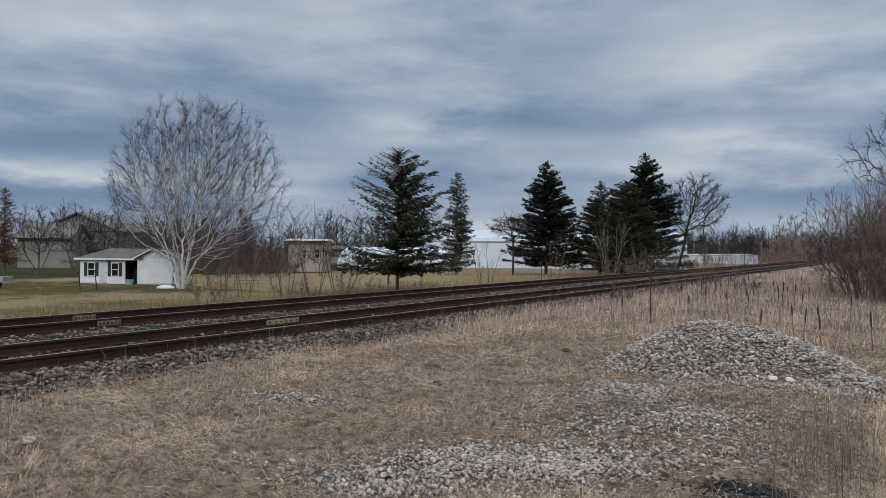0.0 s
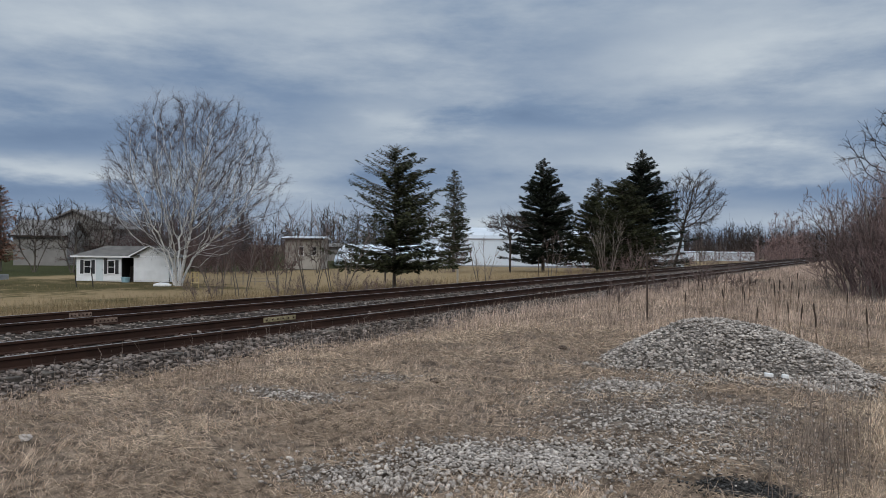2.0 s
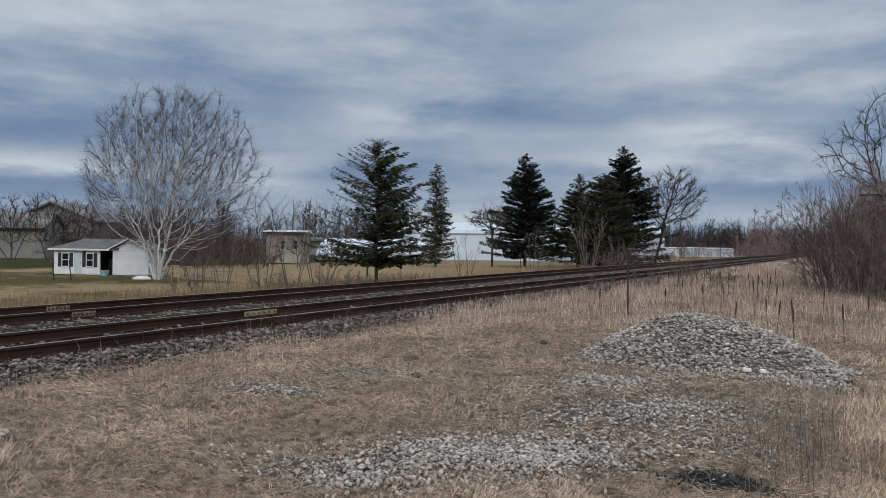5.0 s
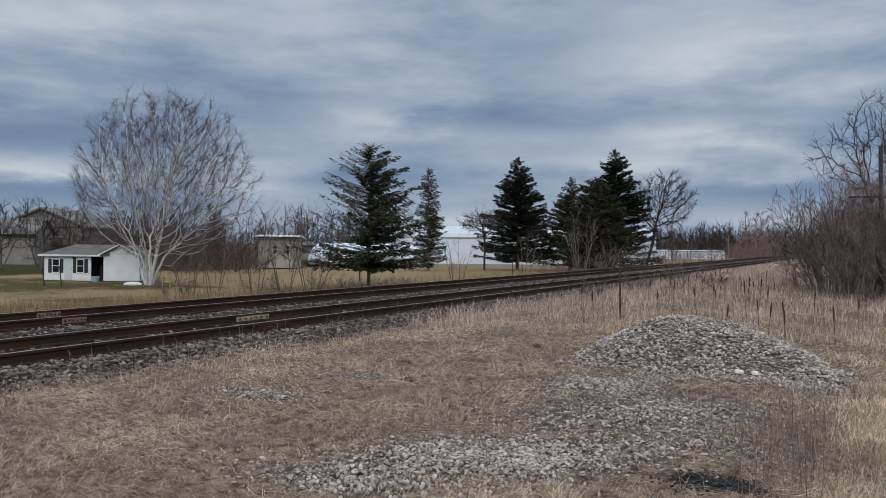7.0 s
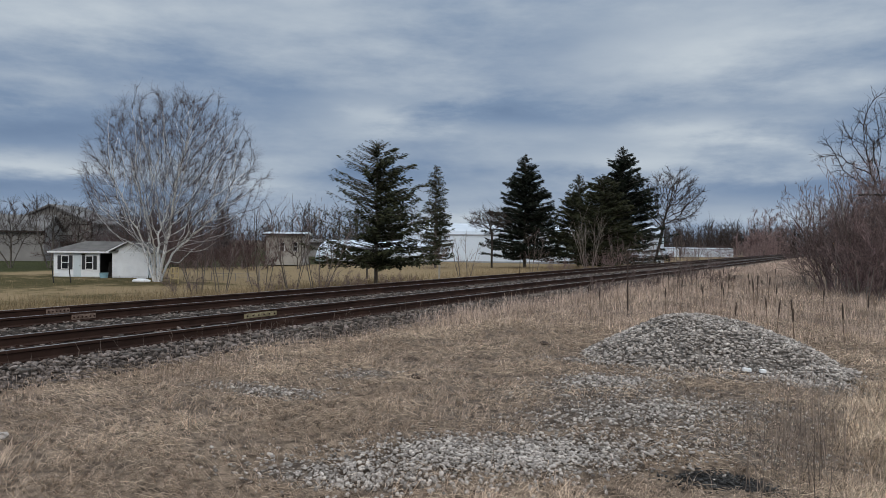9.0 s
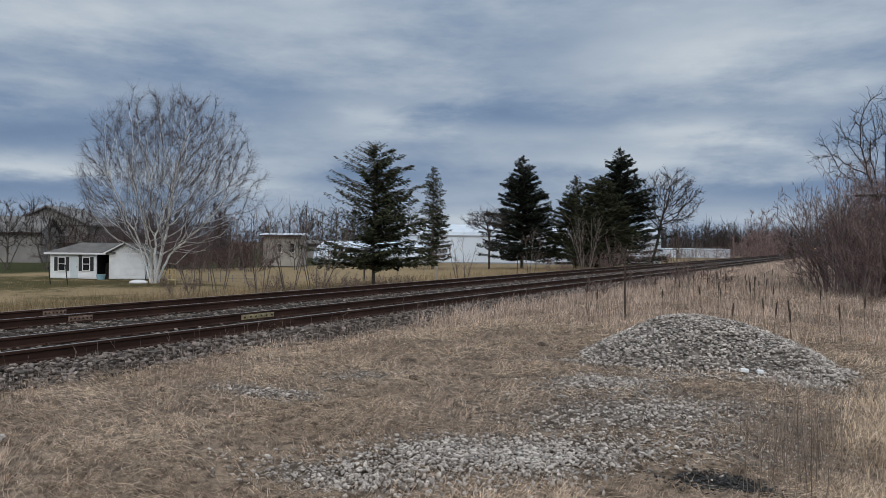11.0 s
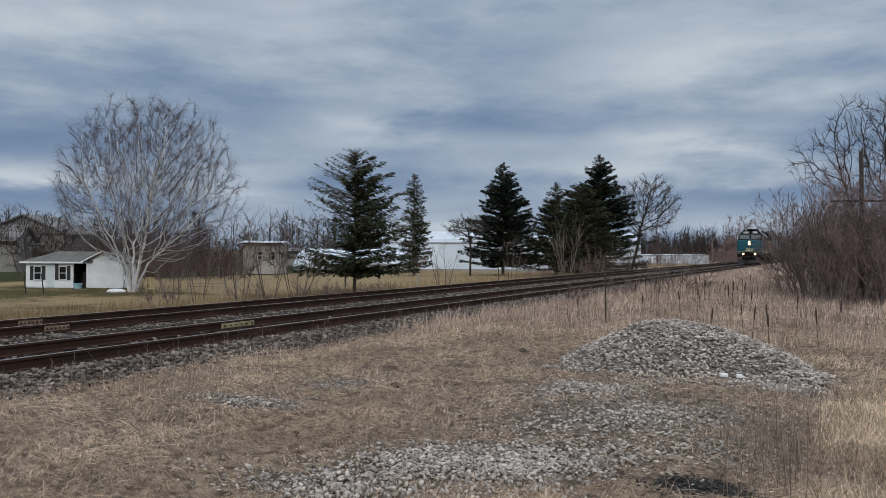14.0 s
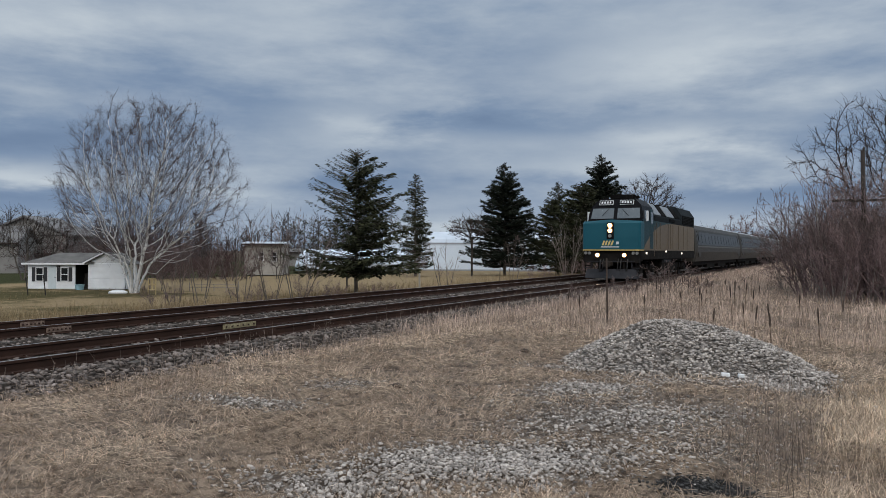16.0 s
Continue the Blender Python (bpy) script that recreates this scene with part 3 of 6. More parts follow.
def stone_heap(name, places, sizes, seed, material):
    """Many stones joined into one mesh, for rows of x, y, z."""
    rng = np.random.default_rng(seed)
    bm = bmesh.new()
    bmesh.ops.create_icosphere(bm, subdivisions=1, radius=1.0)
    bm.verts.index_update()
    base = np.array([v.co[:] for v in bm.verts])
    tris = np.array([[v.index for v in f.verts] for f in bm.faces])
    bm.free()
    n = len(places)
    q = rng.normal(size=(n, 4))
    q /= np.linalg.norm(q, axis=1, keepdims=True)
    w, a, b, c = q.T
    rot = np.stack([1 - 2 * (b * b + c * c), 2 * (a * b - c * w), 2 * (a * c + b * w), 2 * (a * b + c * w), 1 - 2 * (a * a + c * c), 2 * (b * c - a * w), 2 * (a * c - b * w), 2 * (b * c + a * w), 1 - 2 * (a * a + b * b)], 1).reshape(n, 3, 3)
    axes = np.stack([rng.uniform(0.8, 1.25, n), rng.uniform(0.65, 1.0, n), rng.uniform(0.45, 0.8, n)], 1) * np.asarray(sizes)[:, None]
    jag = rng.uniform(0.55, 1.3, (n, len(base), 1))
    v = np.einsum("nij,nkj->nki", rot, base[None] * jag * axes[:, None, :])
    # let them lie rather flat
    v[..., 2] *= 0.62
    v = v + np.asarray(places)[:, None, :]
    faces = (np.arange(n)[:, None, None] * len(base) + tris[None]).reshape(-1, 3)
    return mesh_np(name, v.reshape(-1, 3), faces, material)


def make_ballast():
    rng = np.random.default_rng(5)
    n = 26000
    y = 3.0 + 62 * rng.random(n) ** 1.7
    x = rng.uniform(-17.0, -9.1, n)
    shoulder = rng.random(n) < 0.45
    x = np.where(shoulder, rng.uniform(-10.2, -9.0, n), x)
    z = land(x, y) + rng.uniform(-0.015, 0.03, n)
    on_rail = np.zeros(n, bool)
    for c in (NEAR_X, FAR_X):
        on_rail |= np.abs(np.abs(x - c) - 0.7535) < 0.10
        on_rail |= (np.abs(x - c) < 0.75) & (rng.random(n) < 0.25)
    keep = ~on_rail
    places = np.stack([x, y, z], 1)[keep]
    sizes = (0.024 + 0.042 * rng.random(n) ** 1.3)[keep] * np.where(places[:, 1] > 25, 1.25, 1.0)
    tagged(new("ballast", stone_heap("ballast", places, sizes, 6, M["ballast"])), "grey broken stone ballast under the tracks", "ballast", kind="stuff")


make_ballast()


def pile_height(x, y):
    cx, cy, rx, ry, h = PILE
    d = np.hypot((x - cx) / rx, (y - cy) / ry)
    top = np.clip(1 - d**1.7, 0, None) ** 1.0
    tail = 0.20 * np.exp(-(((x - cx - 1.45) / 0.55) ** 2 + ((y - cy + 0.75) / 0.6) ** 2))
    return h * top * (1 + 0.06 * np.sin(x * 5) * np.cos(y * 4)) + tail


def make_pile():
    rng = np.random.default_rng(11)
    cx, cy, rx, ry, h = PILE
    pile = thing("gravel_pile", pose(cx, cy, 0), "heaped pile of pale crushed stone on dry grass", "gravel pile")
    gx, gy = np.meshgrid(np.linspace(-1.6, 1.7, 60) * rx, np.linspace(-1.25, 1.25, 40) * ry)
    z = pile_height(gx + cx, gy + cy)
    edge = land(gx + cx, gy + cy) - 0.06
    gz = edge + z - 0.03
    k, n = gx.shape
    idx = np.arange(n * k).reshape(k, n)
    faces = np.stack([idx[:-1, :-1], idx[:-1, 1:], idx[1:, 1:], idx[1:, :-1]], -1).reshape(-1, 4)
    part("core", mesh_np("core", np.stack([gx, gy, gz], -1).reshape(-1, 3), faces, M["gravel"], True), None, pile)
    count = 24000
    x, y = rng.uniform(-1.5 * rx, 1.75 * rx, count) + cx, rng.uniform(-1.2 * ry, 1.1 * ry, count) + cy
    hh = pile_height(x, y)
    keep = hh > rng.uniform(0.0, 0.07, count)
    x, y, hh = x[keep], y[keep], hh[keep]
    zz = land(x, y) + hh - 0.03 + rng.uniform(-0.02, 0.025, len(x))
    places = np.stack([x - cx, y - cy, zz], 1)
    sizes = 0.018 + 0.026 * rng.random(len(x)) ** 1.6
    order = np.argsort(places[:, 1])
    single, rest = order[:300], order[300:]
    part("rubble", stone_heap("rubble", places[rest], sizes[rest], 12, M["gravel"]), None, pile)["kind"] = "stuff"
    shapes = stone_shapes(8, 0.036, 13, M["gravel_piece"])
    for i in single:
        part("stone", shapes[i % 8], None, pile, at=pose(*places[i], *rng.uniform(0, 360, 3)))


make_pile()


def make_patches():
    rng = np.random.default_rng(21)
    pts, size = [], []
    for cx, cy, a, b, turn, n in PATCHES:
        n = int(n * 1.5)
        u, v = rng.normal(0, 0.55, n) * a, rng.normal(0, 0.55, n) * b
        c, s = math.cos(radians(turn)), math.sin(radians(turn))
        pts.append(np.stack([cx + c * u - s * v, cy + s * u + c * v], 1))
        size.append(0.008 + 0.021 * rng.random(n) ** 1.6)
    pts, size = np.concatenate(pts), np.concatenate(size)
    z = land(pts[:, 0], pts[:, 1]) + size * 0.4 + 0.012
    places = np.c_[pts, z]
    order = np.argsort(np.hypot(pts[:, 0], pts[:, 1]) - size * 20)
    single, rest = order[:300], order[300:]
    bed = thing("gravel_patch", pose(0, 0, 0), "pale gravel strewn thinly over the dry ground", "gravel", kind="stuff")
    part("rubble", stone_heap("rubble", places[rest], size[rest], 22, M["gravel"]), None, bed)["kind"] = "stuff"
    shapes = stone_shapes(8, 0.022, 23, M["gravel_piece"])
    for i in single:
        part("stone", shapes[i % 8], None, bed, at=pose(*places[i], *rng.uniform(0, 360, 3)))


make_patches()


def make_cinders():
    rng = np.random.default_rng(25)
    n = 900
    x, y = rng.normal(DARK_SPOT[0], 0.22, n), rng.normal(DARK_SPOT[1], 0.12, n)
    size = 0.006 + 0.016 * rng.random(n) ** 2
    places = np.stack([x, y, land(x, y) + size * 0.5], 1)
    tagged(new("cinders", stone_heap("cinders", places, size, 26, M["cinder"])), "small dark cinders strewn on bare ground", "cinders", kind="stuff")


make_cinders()


# ---- grass ----
def blades(x, y, height, lean, width, seed, heading=None, base=land):
    """Bent grass blades at x, y: corners and quads (two a blade)."""
    rng = np.random.default_rng(seed)
    n = len(x)
    az = rng.uniform(0, 2 * np.pi, n) if heading is None else heading + rng.normal(0, 1.1, n)
    d = np.stack([np.cos(az), np.sin(az), 0 * az], 1)
    side = np.stack([-np.sin(az), np.cos(az), 0 * az], 1)
    tilt = rng.uniform(0, np.pi, n)
    side = side * np.cos(tilt)[:, None] + d * np.sin(tilt)[:, None]
    p0 = np.stack([x, y, base(x, y)], 1)
    up = np.array([[0, 0, 1.0]])
    l1, l2 = lean * 0.5, lean
    p1 = p0 + height[:, None] * 0.55 * (up * np.cos(l1)[:, None] + d * np.sin(l1)[:, None])
    p2 = p1 + height[:, None] * 0.45 * (up * np.cos(l2 * 1.25)[:, None] + d * np.sin(l2 * 1.25)[:, None])
    w = width[:, None] * side
    v = np.stack([p0 - w, p0 + w, p1 - w * 0.8, p1 + w * 0.8, p2 - w * 0.15, p2 + w * 0.15], 1).reshape(-1, 3)
    k = np.arange(n)[:, None, None] * 6
    faces = (k + np.array([[0, 1, 3, 2], [2, 3, 5, 4]])[None]).reshape(-1, 4)
    return v, faces


def clump_noise(x, y, s=1.0):
    return 0.5 + 0.25 * np.sin(x * 1.7 * s + 2 * np.sin(y * 1.1 * s)) + 0.25 * np.sin(y * 2.1 * s + 1.7 * np.sin(x * 0.9 * s))


def bare(x, y):
    """How much of the ground is gravel at x, y."""
    out = np.zeros(len(x))
    for cx, cy, a, b, turn, n in PATCHES:
        c, s = math.cos(radians(turn)), math.sin(radians(turn))
        u, v = (c * (x - cx) + s * (y - cy)) / a, (-s * (x - cx) + c * (y - cy)) / b
        out = np.maximum(out, np.exp(-(u * u + v * v) * 0.8) * min(1.0, n / 1100 / (a * b) + 0.12))
    spot = np.exp(-(((x - DARK_SPOT[0]) / 0.45) ** 2 + ((y - DARK_SPOT[1]) / 0.26) ** 2)) * 1.2
    return np.maximum(np.maximum(out, spot), (pile_height(x, y) > 0.03) * 1.0)


def make_grass():
    rng = np.random.default_rng(31)
    # matted straw, thickest near the lens
    n = 330000
    r = 2.8 + 30 * rng.random(n) ** 1.7
    az = rng.uniform(radians(-8), radians(74), n)
    x, y = -r * np.sin(az), r * np.cos(az)
    c, tuft = clump_noise(x, y), clump_noise(x * 3.1 + 5 + 0.8 * np.sin(y * 2.3), y * 2.7 + 0.8 * np.sin(x * 3.1), 1.6)
    keep = (x > -9.3) & (rng.random(n) > bare(x, y) * 1.15) & (rng.random(n) < 0.26 + 1.0 * tuft**1.4)
    x, y, r, c, tuft = x[keep], y[keep], r[keep], c[keep], tuft[keep]
    h = (0.03 + 0.13 * rng.random(len(x)) ** 1.8) * (0.5 + 0.45 * c + 0.6 * tuft)
    v, f = blades(x, y, h, rng.uniform(0.9, 1.7, len(x)) * (1.15 - 0.25 * tuft), 0.0005 + r * 0.00021, 32, heading=2.6 + 3.5 * c + 2.0 * tuft)
    tagged(new("dry_grass", mesh_np("dry_grass", v, f, M["straw"])), "matted dry tan grass beside the railway", "grass", kind="stuff")
    # long strands lying flat, in swathes
    n = 60000
    r = 3.0 + 16 * rng.random(n) ** 1.5
    az = rng.uniform(radians(-8), radians(74), n)
    x, y = -r * np.sin(az), r * np.cos(az)
    swathe = clump_noise(x * 1.9 + 3, y * 1.6, 1.0)
    keep = (x > -9.2) & (rng.random(n) > bare(x, y) * 1.3) & (rng.random(n) < 0.15 + 1.0 * swathe**1.5)
    x, y, r, swathe = x[keep], y[keep], r[keep], swathe[keep]
    m = len(x)
    head = 2.2 + 4.0 * swathe + rng.normal(0, 0.6, m)
    length, curl = rng.uniform(0.07, 0.30, m), rng.normal(0, 1.0, m)
    lift = rng.uniform(0.005, 0.055, m)
    spots = [np.stack([x, y, land(x, y) + 0.01 + lift * 0.3], 1)]
    for k in range(3):
        a = head + curl * (k / 2.0)
        q = spots[-1] + (length / 3)[:, None] * np.stack([np.cos(a), np.sin(a), 0 * a], 1)
        q[:, 2] = land(q[:, 0], q[:, 1]) + 0.012 + lift * (1.2, 1.0, 0.25)[k]
        spots.append(q)
    rad = 0.0005 + r * 0.00020
    segs = np.concatenate([np.c_[spots[k], spots[k + 1], rad * (1 - 0.25 * k), rad * (0.75 - 0.25 * k)] for k in range(3)])
    v, f = sticks(segs)
    tagged(new("straw_swathes", mesh_np("straw_swathes", v, f, M["straw_pale"])), "flattened swathes of long pale straw", "grass", kind="stuff")
    # upright straw: along the bed, round the pile and towards the bushes
    n = 150000
    r = 5.0 + 50 * rng.random(n) ** 1.2
    az = rng.uniform(radians(-6), radians(62), n)
    x, y = -r * np.sin(az), r * np.cos(az)
    dens = 0.02 + 0.9 * smooth_step(12, 17, y) + 0.40 * smooth_step(-6.8, -8.6, x) + 0.35 * smooth_step(0.1, 1.2, x)
    dens *= 0.2 + 0.95 * clump_noise(x, y, 0.8)
    keep = (x > -9.5) & (x < 8) & (rng.random(n) < dens) & (rng.random(n) > bare(x, y))
    x, y, r = x[keep], y[keep], r[keep]
    h = rng.uniform(0.10, 0.36, len(x)) * (0.55 + 0.55 * smooth_step(9, 18, y))
    v, f = blades(x, y, h, rng.uniform(0.05, 0.8, len(x)), 0.0004 + r * 0.00018, 33)
    tagged(new("tall_dry_grass", mesh_np("tall_dry_grass", v, f, M["straw_grey"])), "tall standing pale dry grass in clumps", "grass", kind="stuff")
    # the strip beside the line, far along it
    n = 46000
    y = 48 + 120 * rng.random(n) ** 1.3
    x = rng.uniform(-9.4, -0.5, n)
    keep = rng.random(n) < 0.35 + 0.65 * clump_noise(x, y, 0.7)
    x, y = x[keep], y[keep]
    v, f = blades(x, y, rng.uniform(0.15, 0.42, len(x)), rng.uniform(0.1, 0.8, len(x)), 0.004 + y * 0.00016, 36)
    tagged(new("verge_grass", mesh_np("verge_grass", v, f, M["straw_grey"])), "dry standing grass on the verge along the line", "grass", kind="stuff")
    # short pale grass towards the bushes
    n = 50000
    x, y = rng.uniform(-0.7, 2.6, n), rng.uniform(4.2, 11.0, n)
    keep = rng.random(n) < smooth_step(-0.4, 0.2, x) * (0.35 + 0.65 * clump_noise(x, y, 1.6))
    x, y = x[keep], y[keep]
    v, f = blades(x, y, rng.uniform(0.06, 0.2, len(x)), rng.uniform(0.3, 1.5, len(x)), 0.0006 + y * 0.00026, 35)
    tagged(new("pale_grass", mesh_np("pale_grass", v, f, M["straw_pale"])), "short pale yellowish dry grass near the bushes", "grass", kind="stuff")
    # dark stalks of dead weeds
    n = 7500
    r = 5.5 + 28 * rng.random(n) ** 1.2
    az = rng.uniform(radians(-6), radians(68), n)
    x, y = -r * np.sin(az), r * np.cos(az)
    spot = 0.55 * np.exp(-(((x + 0.85) / 0.22) ** 2 + ((y - 7.2) / 1.3) ** 2)) + 0.40 * smooth_step(-6.8, -8.6, x) + 0.22 * smooth_step(12, 18, y) + 0.010
    keep = (x > -9.8) & (rng.random(n) < spot)
    x, y = np.r_[x[keep], rng.normal(-0.5, 0.17, 110)], np.r_[y[keep], rng.normal(6.6, 0.75, 110)]
    segs = []
    for a, b in zip(x, y):
        z = ground_at(a, b)
        hgt = rng.uniform(0.25, 0.75) * (0.65 if a < -6.8 else 1.0)
        dx, dy = rng.normal(0, 0.10, 2) * hgt
        top = np.array([a + dx, b + dy, z + hgt])
        low = np.array([a, b, z - 0.02])
        segs.append((*low, *top, 0.003, 0.0012))
        for k in range(rng.integers(0, 6)):
            t = rng.uniform(0.45, 0.98)
            p = low + (top - low) * t
            q = p + np.array([rng.normal(0, 0.05), rng.normal(0, 0.05), rng.uniform(0.03, 0.12)])
            segs.append((*p, *q, 0.0022, 0.001))
    v, f = sticks(segs)
    tagged(new("dead_weeds", mesh_np("dead_weeds", v, f, M["stalk"])), "thin brown-grey stalks of dead weeds", "weeds", kind="stuff")
    # the far side of the line and the yard
    n = 60000
    y = rng.uniform(8, 110, n)
    x = -17.2 - 40 * rng.random(n) ** 1.8
    edge = np.exp(-((x + 31.0) / 7.0) ** 2)
    keep = rng.random(n) < 0.15 + edge
    more = 26000
    x, y, edge = np.r_[x[keep], rng.uniform(-36, -23, more)], np.r_[y[keep], 4 + 46 * rng.random(more)], np.r_[edge[keep], 0.75 * rng.random(more) ** 2]
    h = rng.uniform(0.1, 0.3, len(x)) + edge * rng.uniform(0.0, 0.75, len(x))
    v, f = blades(x, y, h, rng.uniform(0.05, 0.7, len(x)), np.full(len(x), 0.0075), 34)
    tagged(new("yard_grass", mesh_np("yard_grass", v, f, M["yard_grass"])), "pale rough grass at the edge of the yard", "grass", kind="stuff")


make_grass()


# ---- bare trees and bushes ----
def grow(rng, p, d, length, r, levels, thin=0.005):
    """Grows limbs level by level. A level: children, first and last place on the parent, angle, length and radius against the parent's,
    rise, bend, steps. Returns a list of rows for sticks(), one array a level."""
    out = []
    for n, (kids, u0, u1, angle, long, thick, rise, bend, steps) in enumerate(levels):
        if n:
            m = len(p)
            who = np.repeat(np.arange(m), kids)
            u = rng.uniform(u0, u1, len(who))
            k = np.minimum((u * (pts.shape[1] - 1)).astype(int), pts.shape[1] - 2)
            w = (u * (pts.shape[1] - 1) - k)[:, None]
            q = pts[who, k] * (1 - w) + pts[who, k + 1] * w
            e = pts[who, k + 1] - pts[who, k]
            e /= np.linalg.norm(e, axis=1, keepdims=True) + 1e-9
            side = rng.normal(size=(len(who), 3))
            side -= e * (side * e).sum(1, keepdims=True)
            side /= np.linalg.norm(side, axis=1, keepdims=True) + 1e-9
            a = angle * rng.uniform(0.6, 1.4, (len(who), 1))
            d = e * np.cos(a) + side * np.sin(a)
            length = length[who] * long * rng.uniform(0.6, 1.25, len(who)) * (1.15 - 0.55 * u)
            r = np.maximum(np.minimum(r[who] * thick, r[who] * (1.1 - 0.75 * u)), thin)
            p = q
        pts = [p]
        rows = []
        for s in range(steps):
            d = d + rng.normal(0, bend, d.shape) + np.array([0, 0, rise])
            d = d / np.linalg.norm(d, axis=1, keepdims=True)
            q = pts[-1] + d * (length / steps)[:, None]
            ra, rb = np.maximum(r * (1 - 0.8 * s / steps), thin * 0.8), np.maximum(r * (1 - 0.8 * (s + 1) / steps), thin * 0.6)
            rows.append(np.c_[pts[-1], q, ra, rb])
            pts.append(q)
        pts = np.stack(pts, 1)
        out.append(np.concatenate(rows))
    return out


def tube(rows, sides=6):
    """One unbroken tapering tube through rows of x, y, z, x, y, z, r, r."""
    pts = np.concatenate([rows[:1, :3], rows[:, 3:6]])
    rad = np.concatenate([rows[:1, 6], rows[:, 7]])
    ang = np.arange(sides) * 2 * np.pi / sides
    d = pts[-1] - pts[0]
    u = np.cross(d, [0.3, 1, 0.1])
    u /= np.linalg.norm(u)
    w = np.cross(d, u) / np.linalg.norm(d)
    ring = np.cos(ang)[:, None] * u + np.sin(ang)[:, None] * w
    v = (pts[:, None] + ring[None] * rad[:, None, None]).reshape(-1, 3)
    i = np.arange(sides)
    quad = np.stack([i, (i + 1) % sides, (i + 1) % sides + sides, i + sides], 1)
    return v, (np.arange(len(rows))[:, None, None] * sides + quad[None]).reshape(-1, 4)


def woody(name, x, y, label, seed, levels, stems, height, fork=0.3, r=0.1, trunk="bark", twig="twig", category="tree", group="", cut=2, foot=0.15, lean=(0, 0), thin=0.005, vary=0.25, z=None):
    """A bare bush or sapling from stems that leave one foot."""
    rng = np.random.default_rng(seed)
    base = ground_at(x, y) if z is None else z
    tree = thing(name, pose(x, y, base), label, category, group)
    a = np.arange(stems) * 2 * np.pi / stems + rng.uniform(-0.5, 0.5, stems)
    tilt = fork * rng.uniform(0.25, 1.15, stems)
    d = np.stack([np.cos(a) * tilt + lean[0], np.sin(a) * tilt + lean[1], np.ones(stems)], 1)
    d /= np.linalg.norm(d, axis=1, keepdims=True)
    p = np.stack([np.cos(a) * foot, np.sin(a) * foot, np.full(stems, -0.12)], 1)
    length = height * rng.uniform(1 - vary, 1.02, stems)
    rows = grow(rng, p, d, length, np.full(stems, r) * rng.uniform(0.75, 1.1, stems), levels, thin)
    first = rows[0].reshape(levels[0][8], stems, 8)
    for k in range(stems):
        v, f = tube(first[:, k])
        part("trunk" if stems == 1 else "stem", mesh_np("stem", v, f, M[trunk], True), None, tree)
    v, f = sticks(np.concatenate(rows[1:]), 3)
    limbs = sum(len(r) for r in rows[1:cut]) * 3
    which = (np.arange(len(f)) >= limbs).astype(int)
    part("crown", mesh_np("crown", v, f, [M[trunk], M[twig]], False, which), None, tree)
    return tree


def spread_limbs(rng, marks, stems, step, kill, reach, rounds, rise=0.0, wander=0.05):
    """Grows limbs from the stems towards the marks that fill a crown, each new node towards the marks nearest to it.
    Returns the nodes, their parents and the stem that each one belongs to."""
    pts, parent, stem = [], [], []
    for k, line in enumerate(stems):
        for j, p in enumerate(line):
            parent.append(len(pts) - 1 if j else -1)
            pts.append(p)
            stem.append(k)
    pts = np.array(pts, float)
    near, who = np.full(len(marks), 1e9), np.zeros(len(marks), int)
    fresh = np.arange(len(pts))
    births = np.zeros(200000, int)
    for _ in range(rounds):
        gap = ((marks[:, None, :] - pts[fresh][None]) ** 2).sum(2)
        best = gap.argmin(1)
        closer = gap[np.arange(len(marks)), best] < near
        near = np.where(closer, gap[np.arange(len(marks)), best], near)
        who = np.where(closer, fresh[best], who)
        # no node forks more than twice
        keep = (near > kill * kill) & (births[who] < 3)
        marks, near, who = marks[keep], near[keep], who[keep]
        pulled = near < reach * reach
        if not pulled.any():
            break
        d = marks[pulled] - pts[who[pulled]]
        d /= np.linalg.norm(d, axis=1, keepdims=True)
        total = np.zeros_like(pts)
        np.add.at(total, who[pulled], d)
        src = np.unique(who[pulled])
        births[src] += 1
        d = total[src]
        d /= np.linalg.norm(d, axis=1, keepdims=True) + 1e-9
        d = d + rng.normal(0, wander, d.shape) + np.array([0, 0, rise])
        d /= np.linalg.norm(d, axis=1, keepdims=True)
        fresh = np.arange(len(pts), len(pts) + len(src))
        pts = np.concatenate([pts, pts[src] + d * step])
        parent += list(src)
        stem += [stem[i] for i in src]
    return pts, np.array(parent), np.array(stem)


